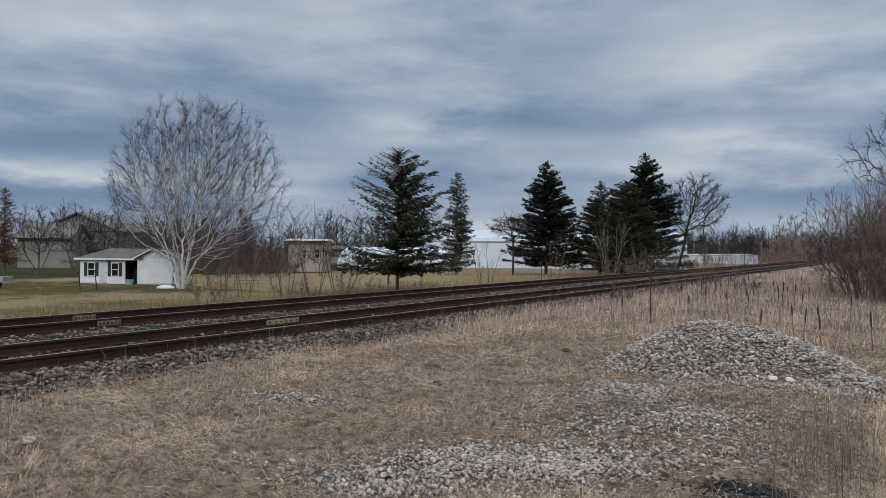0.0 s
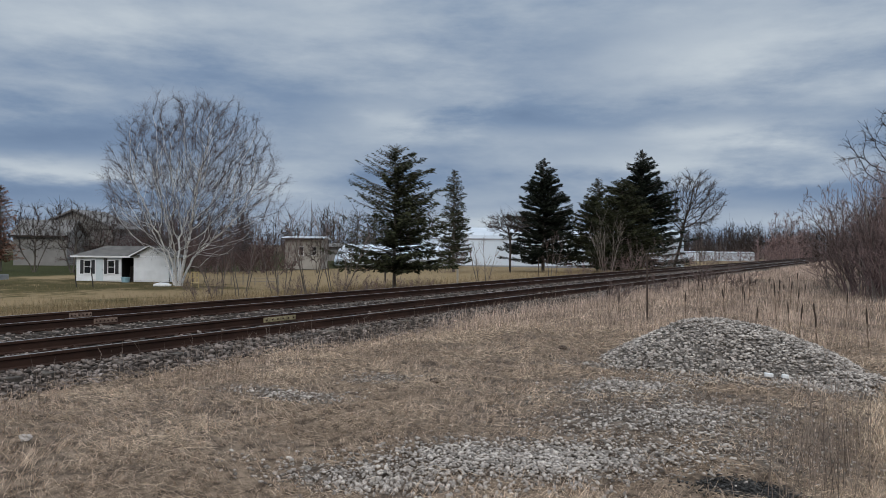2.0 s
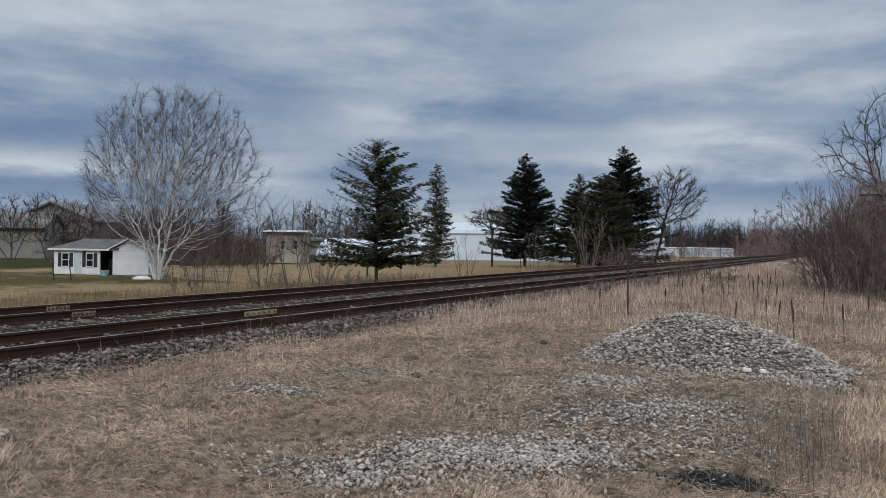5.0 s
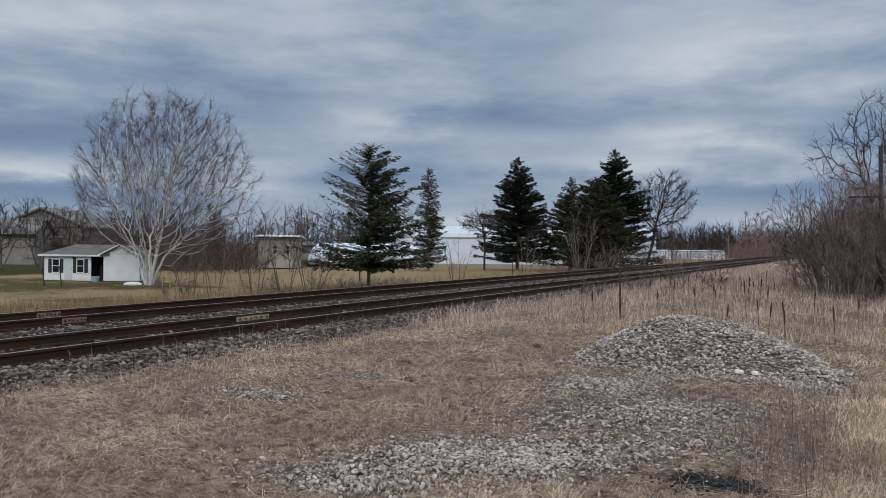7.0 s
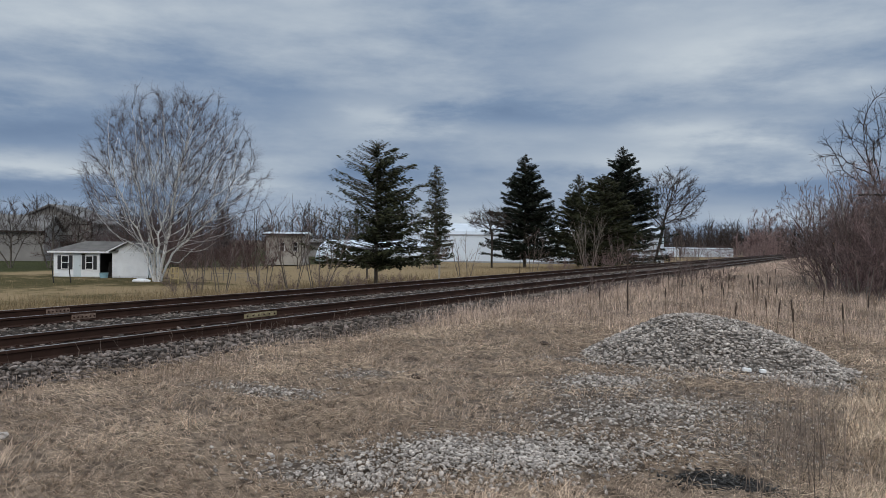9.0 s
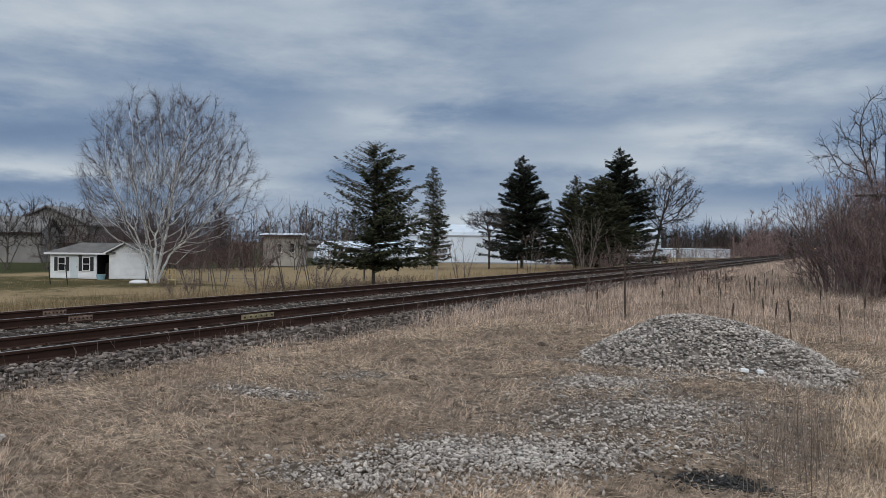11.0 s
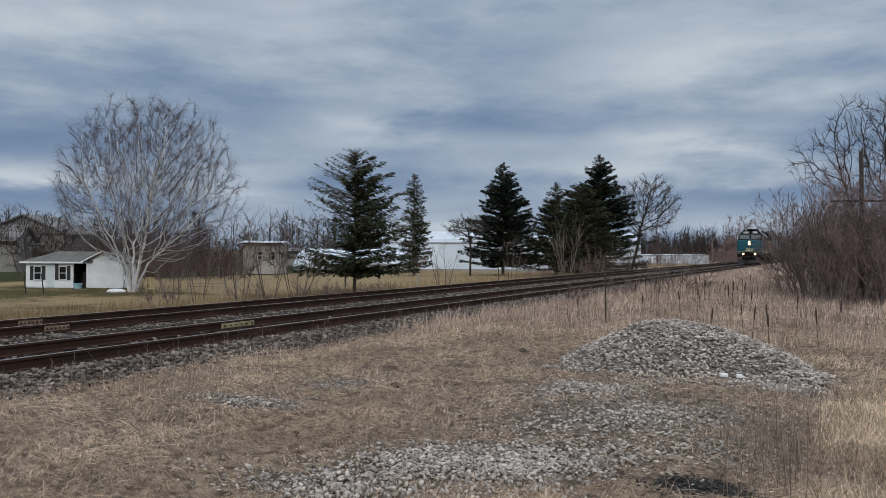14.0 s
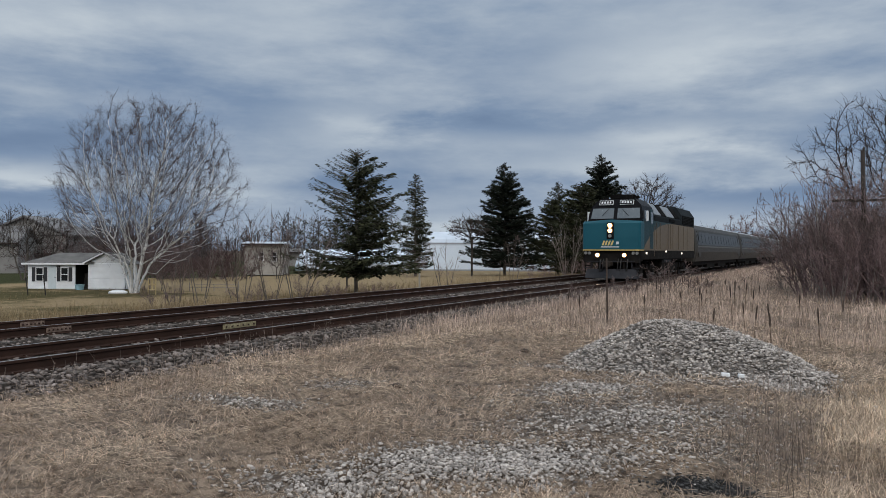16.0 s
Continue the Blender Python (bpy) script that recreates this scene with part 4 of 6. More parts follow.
def full_tree(name, x, y, label, seed, dome, shift=(0, 0), marks=900, stems=3, fork=0.4, bole=1.2, foot=0.2, lean=(0, 0), step=0.4, kill=0.55, reach=3.0, tip=0.008, grow_to=0.42, cut=0.035, sprigs=3, sprig=0.7, droop=0.0, rise=0.05, trunk="bark", twig="twig", z=None, hollow=0.5, group=""):
    """A bare tree whose limbs fill a rounded crown: dome gives its middle height and half axes, shift its place beside the foot."""
    rng = np.random.default_rng(seed)
    base = ground_at(x, y) if z is None else z
    tree = thing(name, pose(x, y, base), label, "tree", group)
    cz, rx, rz = dome
    m = rng.normal(size=(marks * 2, 3))
    m /= np.linalg.norm(m, axis=1, keepdims=True)
    m *= (rng.random((len(m), 1)) ** hollow) * (1 + 0.07 * np.sin(m[:, :1] * 9 + seed) + 0.06 * np.sin(m[:, 1:2] * 11 + m[:, 2:] * 7))
    m = m[(m[:, 2] > -0.8) | (rng.random(len(m)) < 0.2)][:marks]
    m = m * (rx, rx, rz) + (shift[0], shift[1], cz)
    lines = []
    for k in range(stems):
        a = k * 2.39996 + rng.uniform(-0.3, 0.3)
        tilt = fork * ((k + 0.5) / stems) ** 0.7
        p = np.array([math.cos(a) * foot, math.sin(a) * foot, -0.15])
        d = np.array([math.cos(a) * tilt * 0.45 + lean[0], math.sin(a) * tilt * 0.45 + lean[1], 1.0])
        line = [p]
        while line[-1][2] < bole * (1.15 - 0.3 * k / stems):
            d = d + rng.normal(0, 0.05, 3) + np.array([math.cos(a), math.sin(a), 0]) * tilt * 0.10
            line.append(line[-1] + d / np.linalg.norm(d) * step)
        lines.append(line)
    pts, parent, stem = spread_limbs(rng, m, lines, step, kill, reach, 90, rise)
    n = len(pts)
    # ease the kinks out of the limbs
    inner = np.arange(n)[parent >= 0]
    for _ in range(3):
        mid, count = np.zeros_like(pts), np.zeros((n, 1))
        np.add.at(mid, parent[inner], pts[inner])
        np.add.at(count, parent[inner], 1)
        mean = np.where(count > 0, mid / np.maximum(count, 1), pts)
        pts[inner] = 0.4 * pts[inner] + 0.3 * pts[parent[inner]] + 0.3 * mean[inner]
    load, kids = np.zeros(n), np.zeros(n, int)
    for i in range(n - 1, -1, -1):
        if kids[i] == 0:
            load[i] = 1.0
        if parent[i] >= 0:
            load[parent[i]] += load[i]
            kids[parent[i]] += 1
    rad = tip * load**grow_to
    i = np.arange(n)[parent >= 0]
    segs = np.c_[pts[parent[i]], pts[i], np.minimum(rad[parent[i]], rad[i] * 1.6), rad[i]]
    thick = rad[i] > cut
    for k in range(stems):
        rows = segs[thick & (stem[i] == k)]
        if len(rows):
            v, f = sticks(rows, 7)
            part("trunk" if stems == 1 else "stem", mesh_np("stem", v, f, M[trunk], True), None, tree)
    thin = segs[~thick]
    tips = np.repeat(i[load[i] < 5], sprigs)
    d = pts[tips] - pts[parent[tips]]
    out = pts[tips] - np.array([shift[0], shift[1], cz - rz * 0.6])
    out /= np.linalg.norm(out, axis=1, keepdims=True) + 1e-9
    d = 0.5 * d / (np.linalg.norm(d, axis=1, keepdims=True) + 1e-9) + 0.45 * out + rng.normal(0, 0.5, d.shape)
    d /= np.linalg.norm(d, axis=1, keepdims=True)
    long = sprig * rng.uniform(0.4, 1.2, (len(tips), 1))
    p0 = pts[tips] - (pts[tips] - pts[parent[tips]]) * rng.random((len(tips), 1))
    p1 = p0 + d * long * 0.5
    e = d + rng.normal(0, 0.3, d.shape) + np.array([0, 0, -droop])
    e /= np.linalg.norm(e, axis=1, keepdims=True)
    p2 = p1 + e * long * 0.5
    one = np.ones(len(tips))
    fine = np.concatenate([np.c_[p0, p1, one * tip * 0.8, one * tip * 0.6], np.c_[p1, p2, one * tip * 0.6, one * tip * 0.35]])
    v, f = sticks(np.concatenate([thin, fine]), 3)
    which = np.ones(len(f), int)
    which[: len(thin) * 3] = np.repeat(thin[:, 7] < tip * 1.9, 3)
    part("crown", mesh_np("crown", v, f, [M[trunk], M[twig]], False, which), None, tree)
    return tree


# children, first, last, angle, length, radius, rise, bend, steps
SHRUB = [(1, 0, 1, 0, 1, 1, 0.02, 0.09, 6), (7, 0.10, 0.98, 0.50, 0.5, 0.5, 0.07, 0.14, 4), (4, 0.2, 1.0, 0.6, 0.5, 0.6, 0.06, 0.18, 2), (3, 0.2, 1.0, 0.55, 0.55, 0.65, 0.05, 0.2, 1)]
THICKET = [(1, 0, 1, 0, 1, 1, 0.02, 0.10, 4), (7, 0.1, 0.98, 0.6, 0.5, 0.5, 0.05, 0.14, 3), (5, 0.1, 1.0, 0.6, 0.5, 0.55, 0.05, 0.16, 2), (3, 0.1, 1.0, 0.6, 0.5, 0.6, 0.05, 0.16, 1)]
SAPLING = [(1, 0, 1, 0, 1, 1, 0.02, 0.04, 6), (8, 0.25, 0.98, 0.5, 0.35, 0.45, 0.05, 0.08, 4), (4, 0.2, 1.0, 0.5, 0.45, 0.55, 0.05, 0.12, 2)]


# ---- conifers ----
def spruce(x, y, height, radius, label, seed, mat="spruce", clear=0.08, sparse=0.0, gap_side=None, power=0.85, droop=0.25, whorl=0.018, dense=2.8, group="spruces by the line", name="spruce_tree", ragged=0.0):
    """A conifer: trunk, whorls of boughs, and sprays of needles along them."""
    rng = np.random.default_rng(seed)
    tree = thing(name, pose(x, y, ground_at(x, y)), label, "tree", group)
    zz, rows = height * clear, []
    while zz < height * 0.985:
        rows += [(zz + rng.uniform(-0.1, 0.1), rng.uniform(0, 2 * np.pi)) for _ in range(rng.integers(5, 8))]
        zz += height * whorl * rng.uniform(0.75, 1.3)
    z0, a = np.array(rows).T
    t = z0 / height
    thinned = np.zeros(len(a), bool)
    if gap_side is not None:
        thinned = (np.abs((a - gap_side + np.pi) % (2 * np.pi) - np.pi) < 1.3) & (t > 0.26)
    if ragged:
        thinned |= (rng.random(len(a)) < ragged) & (t > 0.30)
    length = (radius * (1 - t) ** power * (0.55 + 0.45 * np.minimum(1, t / 0.15)) + 0.10) * rng.uniform(0.55, 1.15, len(a))
    length = np.where(thinned, length * 1.03, length)
    n = 6
    p = np.stack([0 * a, 0 * a, z0], 1)
    segs = [np.array([(0, 0, -0.2, 0, 0, height * 0.5, height * 0.016, height * 0.010), (0, 0, height * 0.5, 0, 0, height * 0.98, height * 0.010, 0.015)])]
    tufts = []
    for s in range(n):
        u = (s + 1) / n
        slope = 0.42 * t**0.6 - droop * (1 - t) * (1.3 - 1.5 * u) + np.where(thinned, 0.16 * u * u + 0.02, 0)
        q = p + (length / n)[:, None] * np.stack([np.cos(a), np.sin(a), slope], 1) + rng.normal(0, 0.013, p.shape) * length[:, None]
        ra = 0.0030 * height * (1 - s / n * 0.8)
        segs.append(np.c_[p, q, np.full(len(a), ra), np.full(len(a), ra * 0.8)])
        full = np.where(thinned, 0.62, 1.0) * (1 - sparse) * (0.5 + 0.9 * u) * np.clip(length, 0.5, 4.0)
        m = rng.poisson(full * dense * 1.4)
        who = np.repeat(np.arange(len(a)), m)
        w = rng.random((len(who), 1))
        c = p[who] * (1 - w) + q[who] * w
        c[:, 2] += rng.normal(0, 0.005 * height, len(who))
        out = a[who] + rng.normal(0, 0.7, len(who))
        ln = rng.uniform(0.25, 0.6, len(who)) * (0.35 + 0.045 * height) * np.where(thinned[who], 0.58, 1) * (0.28 + 0.72 * np.minimum(1, length[who] / 2.2))
        tufts.append(np.c_[c, np.cos(out) * ln, np.sin(out) * ln, ln * rng.uniform(-0.65, 0.30, len(who))])
        p = q
    top = rng.uniform(0.93, 1.0, 30)
    tufts.append(np.c_[np.zeros((30, 2)), top * height, rng.normal(0, 0.12, (30, 2)), rng.uniform(0.05, 0.3, 30)])
    v, f = sticks(np.concatenate(segs), 4)
    part("trunk", mesh_np("trunk", v, f, M["bark"]), None, tree)
    s = np.concatenate(tufts)
    p, d = s[:, :3], s[:, 3:]
    ln = np.linalg.norm(d, axis=1, keepdims=True)
    side = np.cross(d, [0, 0, 1.0])
    side /= np.linalg.norm(side, axis=1, keepdims=True) + 1e-6
    roll = rng.normal(0, 0.5, (len(s), 1))
    side = side * np.cos(roll) + np.array([[0, 0, 1.0]]) * np.sin(roll)
    w = side * ln * rng.uniform(0.09, 0.20, (len(s), 1))
    hang = np.array([[0, 0, -1.0]]) * ln * 0.10
    v = np.stack([p, p + d * 0.55 + w + hang, p + d * 0.42, p + d, p + d * 0.42, p + d * 0.55 - w + hang], 1).reshape(-1, 3)
    k = np.arange(len(s))[:, None, None] * 6
    f = (k + np.array([[0, 1, 2], [2, 1, 3], [0, 4, 5], [4, 3, 5]])[None]).reshape(-1, 3)
    part("crown", mesh_np("crown", v, f, M[mat]), None, tree)
    return tree


def make_trees():
    full_tree("birch_tree", -49.3, 40.1, "large bare white-barked birch with many stems", 3, (8.3, 6.9, 7.0), shift=(1.2, 0.7), marks=7000, stems=6, fork=0.75, bole=2.0, foot=0.30, step=0.40, kill=0.46, reach=2.4, tip=0.0082, grow_to=0.44, cut=0.05, sprigs=5, sprig=0.9, droop=0.10, trunk="birch", twig="birch_twig", hollow=0.42)
    spruce(-29.9, 42.7, 10.3, 5.2, "ragged dark spruce with bare drooping limbs", 4, gap_side=radians(205), clear=0.17, power=0.60, dense=3.8, ragged=0.38)
    spruce(-48.2, 81.9, 13.0, 2.5, "slender dark spruce with thin foliage", 5, sparse=0.1, clear=0.1, power=0.55)
    spruce(-40.5, 92.5, 15.3, 6.6, "dense dark full spruce in the field", 6, "spruce_blue", clear=0.10, dense=5.0)
    spruce(-34.3, 96.3, 12.8, 5.4, "dark green spruce at the edge of a clump", 7, clear=0.08, dense=4.5)
    spruce(-28.6, 89.0, 11.8, 5.4, "broad green spruce in a clump", 8, clear=0.08, power=0.6, dense=4.5)
    spruce(-30.7, 104.3, 17.2, 8.4, "tallest dark spruce of the clump", 9, "spruce_blue", clear=0.06, dense=4.5)
    spruce(-86.0, 45.8, 9.6, 1.9, "narrow upright tree holding russet dead leaves", 12, "russet", clear=0.14, power=0.45, dense=1.6, group="", name="columnar_oak")
    full_tree("bare_tree", -29.6, 116.8, "wide bare tree with a long reaching limb", 10, (10.6, 5.2, 4.8), shift=(2.6, 1.6), marks=1300, stems=2, fork=0.35, bole=3.2, foot=0.25, step=0.5, kill=0.6, reach=3.4, tip=0.025, grow_to=0.39, cut=0.09, sprigs=3, sprig=1.1, lean=(0.1, 0.05), trunk="dark_bark", twig="dark_twig")
    full_tree("crooked_tree", -42.5, 86.6, "small crooked leaning bare tree beside a spruce", 11, (6.2, 3.0, 1.7), shift=(-0.5, -0.3), marks=520, stems=1, fork=0.2, bole=2.4, foot=0.0, step=0.4, kill=0.42, reach=3.0, tip=0.020, grow_to=0.42, cut=0.07, sprigs=3, sprig=0.8, lean=(-0.08, -0.05), trunk="dark_bark", twig="dark_twig")
    full_tree("bare_tree", -23.5, 205.0, "rounded leafless tree above the far scrub", 13, (8.6, 5.4, 4.2), marks=320, stems=3, fork=0.6, bole=2.0, step=0.6, kill=1.0, reach=5.0, tip=0.028, cut=0.12, sprigs=4, sprig=1.3, twig="red_twig")



make_trees()


def make_scrub():
    # dense bushes beside the line
    rng = random.Random(41)
    spots = [(-1.6, 35.0, 3.6), (-1.0, 33.0, 4.4), (-0.2, 36.5, 4.8), (0.4, 31.5, 4.6), (1.4, 34.5, 5.0), (2.4, 32.0, 5.0), (3.2, 36.0, 5.4), (-1.0, 40.5, 4.6), (0.8, 41.0, 5.4), (-1.2, 47.0, 2.6), (0.0, 48.0, 4.0), (4.6, 33.5, 5.2), (-1.8, 57.0, 2.6), (-0.8, 58.0, 3.6), (1.9, 28.6, 3.4), (3.4, 29.3, 4.0), (0.9, 30.2, 3.7), (-0.4, 31.6, 3.6), (0.1, 29.4, 2.4), (1.6, 31.0, 4.4), (2.8, 30.6, 4.4), (-0.4, 37.8, 4.2), (0.3, 44.0, 4.4), (1.0, 37.0, 5.0)]
    for k, (x, y, h) in enumerate(spots):
        woody("bush", x, y, "dense bare reddish-brown bush beside the railway", 100 + k, SHRUB, 9 if k in (0, 7, 9, 12) else rng.randint(15, 19), h, fork=0.52, r=0.030, trunk="red_twig" if k % 3 else "grey_twig", twig=("red_twig", "twig")[k % 2], category="bush", group="bushes beside the line", cut=1, foot=0.7, thin=0.0075, vary=0.55)
    full_tree("bare_tree", 1.15, 41.0, "bare old tree rising out of the bushes", 61, (6.55, 3.6, 2.75), shift=(0.35, 0.1), marks=1500, stems=2, fork=0.3, bole=2.4, foot=0.12, step=0.3, kill=0.36, reach=2.4, tip=0.0095, grow_to=0.42, cut=0.05, sprigs=3, sprig=0.6, trunk="dark_bark", twig="dark_twig", hollow=0.55)
    full_tree("bare_tree", 5.8, 44.0, "tall bare tree behind the bushes", 62, (6.6, 3.8, 3.8), marks=1100, stems=3, fork=0.4, bole=2.2, foot=0.15, step=0.32, kill=0.42, reach=2.6, tip=0.0095, grow_to=0.42, cut=0.05, sprigs=3, sprig=0.7)
    # saplings and brush along the edge of the yard
    for k, (x, y, h, n) in enumerate([(-33.6, 32.0, 5.8, 4), (-32.0, 33.6, 6.3, 5), (-30.4, 34.6, 6.0, 5), (-29.2, 35.6, 5.4, 5), (-35.4, 31.8, 4.6, 5), (-27.9, 52.0, 4.2, 4), (-26.4, 62.0, 4.6, 3), (-24.6, 72.0, 7.0, 7), (-23.5, 78.0, 4.0, 6), (-21.6, 84.0, 3.6, 6), (-20.3, 92.0, 3.6, 6), (-20.5, 104.0, 3.6, 6)]):
        woody("sapling", x, y, "thin bare grey sapling at the edge of the yard", 200 + k, SAPLING, n, h, fork=0.35, r=0.035, trunk="grey_twig" if k == 7 else "bark", twig="grey_twig" if k == 7 else "twig", group="saplings at the yard", cut=1, foot=0.3, thin=0.006)
    for k, (x, y, h) in enumerate([(-28.6, 36.0, 1.7), (-27.6, 38.2, 1.5), (-30.6, 33.4, 1.6), (-26.9, 41.5, 1.4), (-34.0, 29.5, 1.5), (-23.0, 60.0, 1.6), (-22.0, 66.0, 1.7), (-22.6, 74.0, 2.4), (-21.5, 80.0, 2.2), (-20.6, 90.0, 2.2), (-20.2, 98.0, 2.0), (-19.8, 112.0, 2.4), (-19.4, 128.0, 2.4), (-19.0, 145.0, 3.0), (-21.5, 152.0, 3.4), (-25.0, 158.0, 3.0), (-29.0, 163.0, 3.2), (-22.5, 165.0, 3.4), (-26.5, 172.0, 3.2), (-33.0, 170.0, 3.0), (-37.0, 176.0, 3.0), (-20.5, 176.0, 3.6), (-46.2, 77.0, 4.2)]):
        woody("brush", x, y, "low twiggy brown brush on the bank", 300 + k, SHRUB, 11, h, fork=0.9, r=0.014, trunk="twig", twig="red_twig" if k % 2 else "twig", category="bush", group="brush on the bank", cut=1, foot=0.5, thin=0.005)
    for k, (x, y, h) in enumerate([(-6.6, 32.3, 1.5), (-8.0, 30.4, 0.9), (-5.6, 33.6, 0.9), (-8.4, 26.0, 0.8)]):
        woody("brush", x, y, "low grey leafless shrub beside the track", 340 + k, SHRUB, 8, h, fork=0.9, r=0.020, trunk="grey_twig", twig="twig", category="bush", group="shrubs beside the track", cut=1, foot=0.12, thin=0.006)
    # young trees and dark thickets behind the yard
    for k, (x, y, h) in enumerate([(-78.8, 45.5, 7.6), (-75.3, 47.6, 8.0), (-77.5, 52.5, 7.4), (-71.0, 55.0, 7.0), (-58.0, 67.0, 4.6), (-54.0, 68.0, 4.2)]):
        full_tree("bare_tree", x, y, "round bare young tree behind the yard", 400 + k, (h * 0.60, h * 0.36, h * 0.40), marks=700, stems=4, fork=0.6, bole=h * 0.2, foot=0.1, step=0.3, kill=0.36, reach=2.6, tip=0.017, grow_to=0.38, cut=0.06, sprigs=2, sprig=0.7, rise=0.2, twig="dark_twig", group="young trees behind the yard")
    for k, (x, y, h) in enumerate([(-82.0, 59.0, 5.6), (-78.0, 61.0, 6.4), (-74.0, 63.5, 6.2), (-70.0, 65.0, 6.0), (-68.5, 61.0, 4.6), (-65.0, 63.0, 3.6), (-62.0, 64.0, 3.0), (-88.0, 60.0, 6.0), (-72.0, 60.0, 5.2), (-76.0, 57.0, 5.0), (-80.0, 66.0, 7.0), (-84.0, 64.0, 6.8), (-63.0, 58.5, 4.6), (-60.0, 60.5, 4.8), (-66.0, 57.0, 4.8)]):
        woody("thicket", x, y, "dark brown leafless thicket behind the shed", 430 + k, THICKET, 15, h, fork=0.9, r=0.04, trunk="twig", twig="thicket_twig", category="bush", group="thickets behind the shed", cut=1, foot=1.8, thin=0.015, vary=0.55)


make_scrub()


def make_woods():
    """Far leafless woods, in bands along the horizon."""
    rng = np.random.default_rng(71)

    def band(name, x0, y0, x1, y1, n, height, mat, label, deep=12.0, uneven=0.35):
        segs = []
        for k in range(n):
            t = rng.random()
            x, y = x0 + (x1 - x0) * t + rng.normal(0, deep), y0 + (y1 - y0) * t + rng.normal(0, deep)
            h = height * (1 - uneven * rng.random()) * (0.85 + 0.2 * math.sin(t * 23) + 0.1 * math.sin(t * 61))
            base = np.array([x, y, -2.0])
            top = base + np.array([rng.normal(0, 0.3), rng.normal(0, 0.3), h * 0.8])
            segs.append((*base, *top, 0.10, 0.03))
            for b in range(26):
                u = rng.uniform(0.12, 1.0)
                p = base + (top - base) * u
                e = rng.normal(0, 1, 3)
                e[2] = abs(e[2]) + 0.6
                e /= np.linalg.norm(e)
                q = p + e * h * rng.uniform(0.12, 0.32) * (1.25 - 0.6 * u)
                segs.append((*p, *q, 0.055, 0.018))
                side = rng.normal(0, 1, 3)
                segs.append((*((p + q) / 2), *((p + q) / 2 + (e + side * 0.5) * h * 0.10), 0.042, 0.015))
        v, f = sticks(segs, 3)
        tagged(new(name, mesh_np(name, v, f, M[mat])), label, "woods", kind="stuff")

    band("far_woods", -95, 330, 30, 260, 760, 15.0, "dark_twig", "far leafless brown woods along the horizon")
    band("line_woods", -25, 195, -34, 330, 170, 10.0, "red_twig", "leafless scrub woods beside the far line", 3.0)
    band("yard_woods", -175, 60, -60, 190, 420, 14.0, "dark_twig", "bare woods behind the houses", 10.0)
    band("bush_woods", 10, 42, 27, 120, 110, 8.5, "twig", "bare scrub behind the bushes", 3.5)


make_woods()


# ---- buildings beyond the line ----
def clapboard(bm, x0, x1, z0, z1, y, pitch=0.20):
    """Adds lapped boards on a wall that faces -y."""
    z = z0
    while z < z1 - 0.01:
        top = min(z + pitch, z1)
        a = [bm.verts.new(c) for c in ((x0, y - 0.042, z), (x1, y - 0.042, z), (x1, y - 0.006, top), (x0, y - 0.006, top))]
        b = [bm.verts.new(c) for c in ((x0, y, z), (x1, y, z))]
        bm.faces.new(a)
        bm.faces.new((b[0], b[1], a[1], a[0]))
        z = top
    return bm


def sash_window(parent, x, z, w, h, y, frame_mat="trim_white"):
    bm = boxes([(x - w / 2 - 0.06, x + w / 2 + 0.06, y - 0.05, y + 0.04, z + h, z + h + 0.07), (x - w / 2 - 0.06, x + w / 2 + 0.06, y - 0.07, y + 0.04, z - 0.07, z), (x - w / 2 - 0.06, x - w / 2, y - 0.05, y + 0.04, z, z + h), (x + w / 2, x + w / 2 + 0.06, y - 0.05, y + 0.04, z, z + h), (x - w / 2, x + w / 2, y - 0.04, y + 0.02, z + h / 2 - 0.025, z + h / 2 + 0.025)])
    win = part("window", bm, M[frame_mat], parent)
    part("pane", boxes([(x - w / 2, x + w / 2, y - 0.015, y - 0.005, z, z + h)]), M["glass"], win, "dark glass pane")
    return win


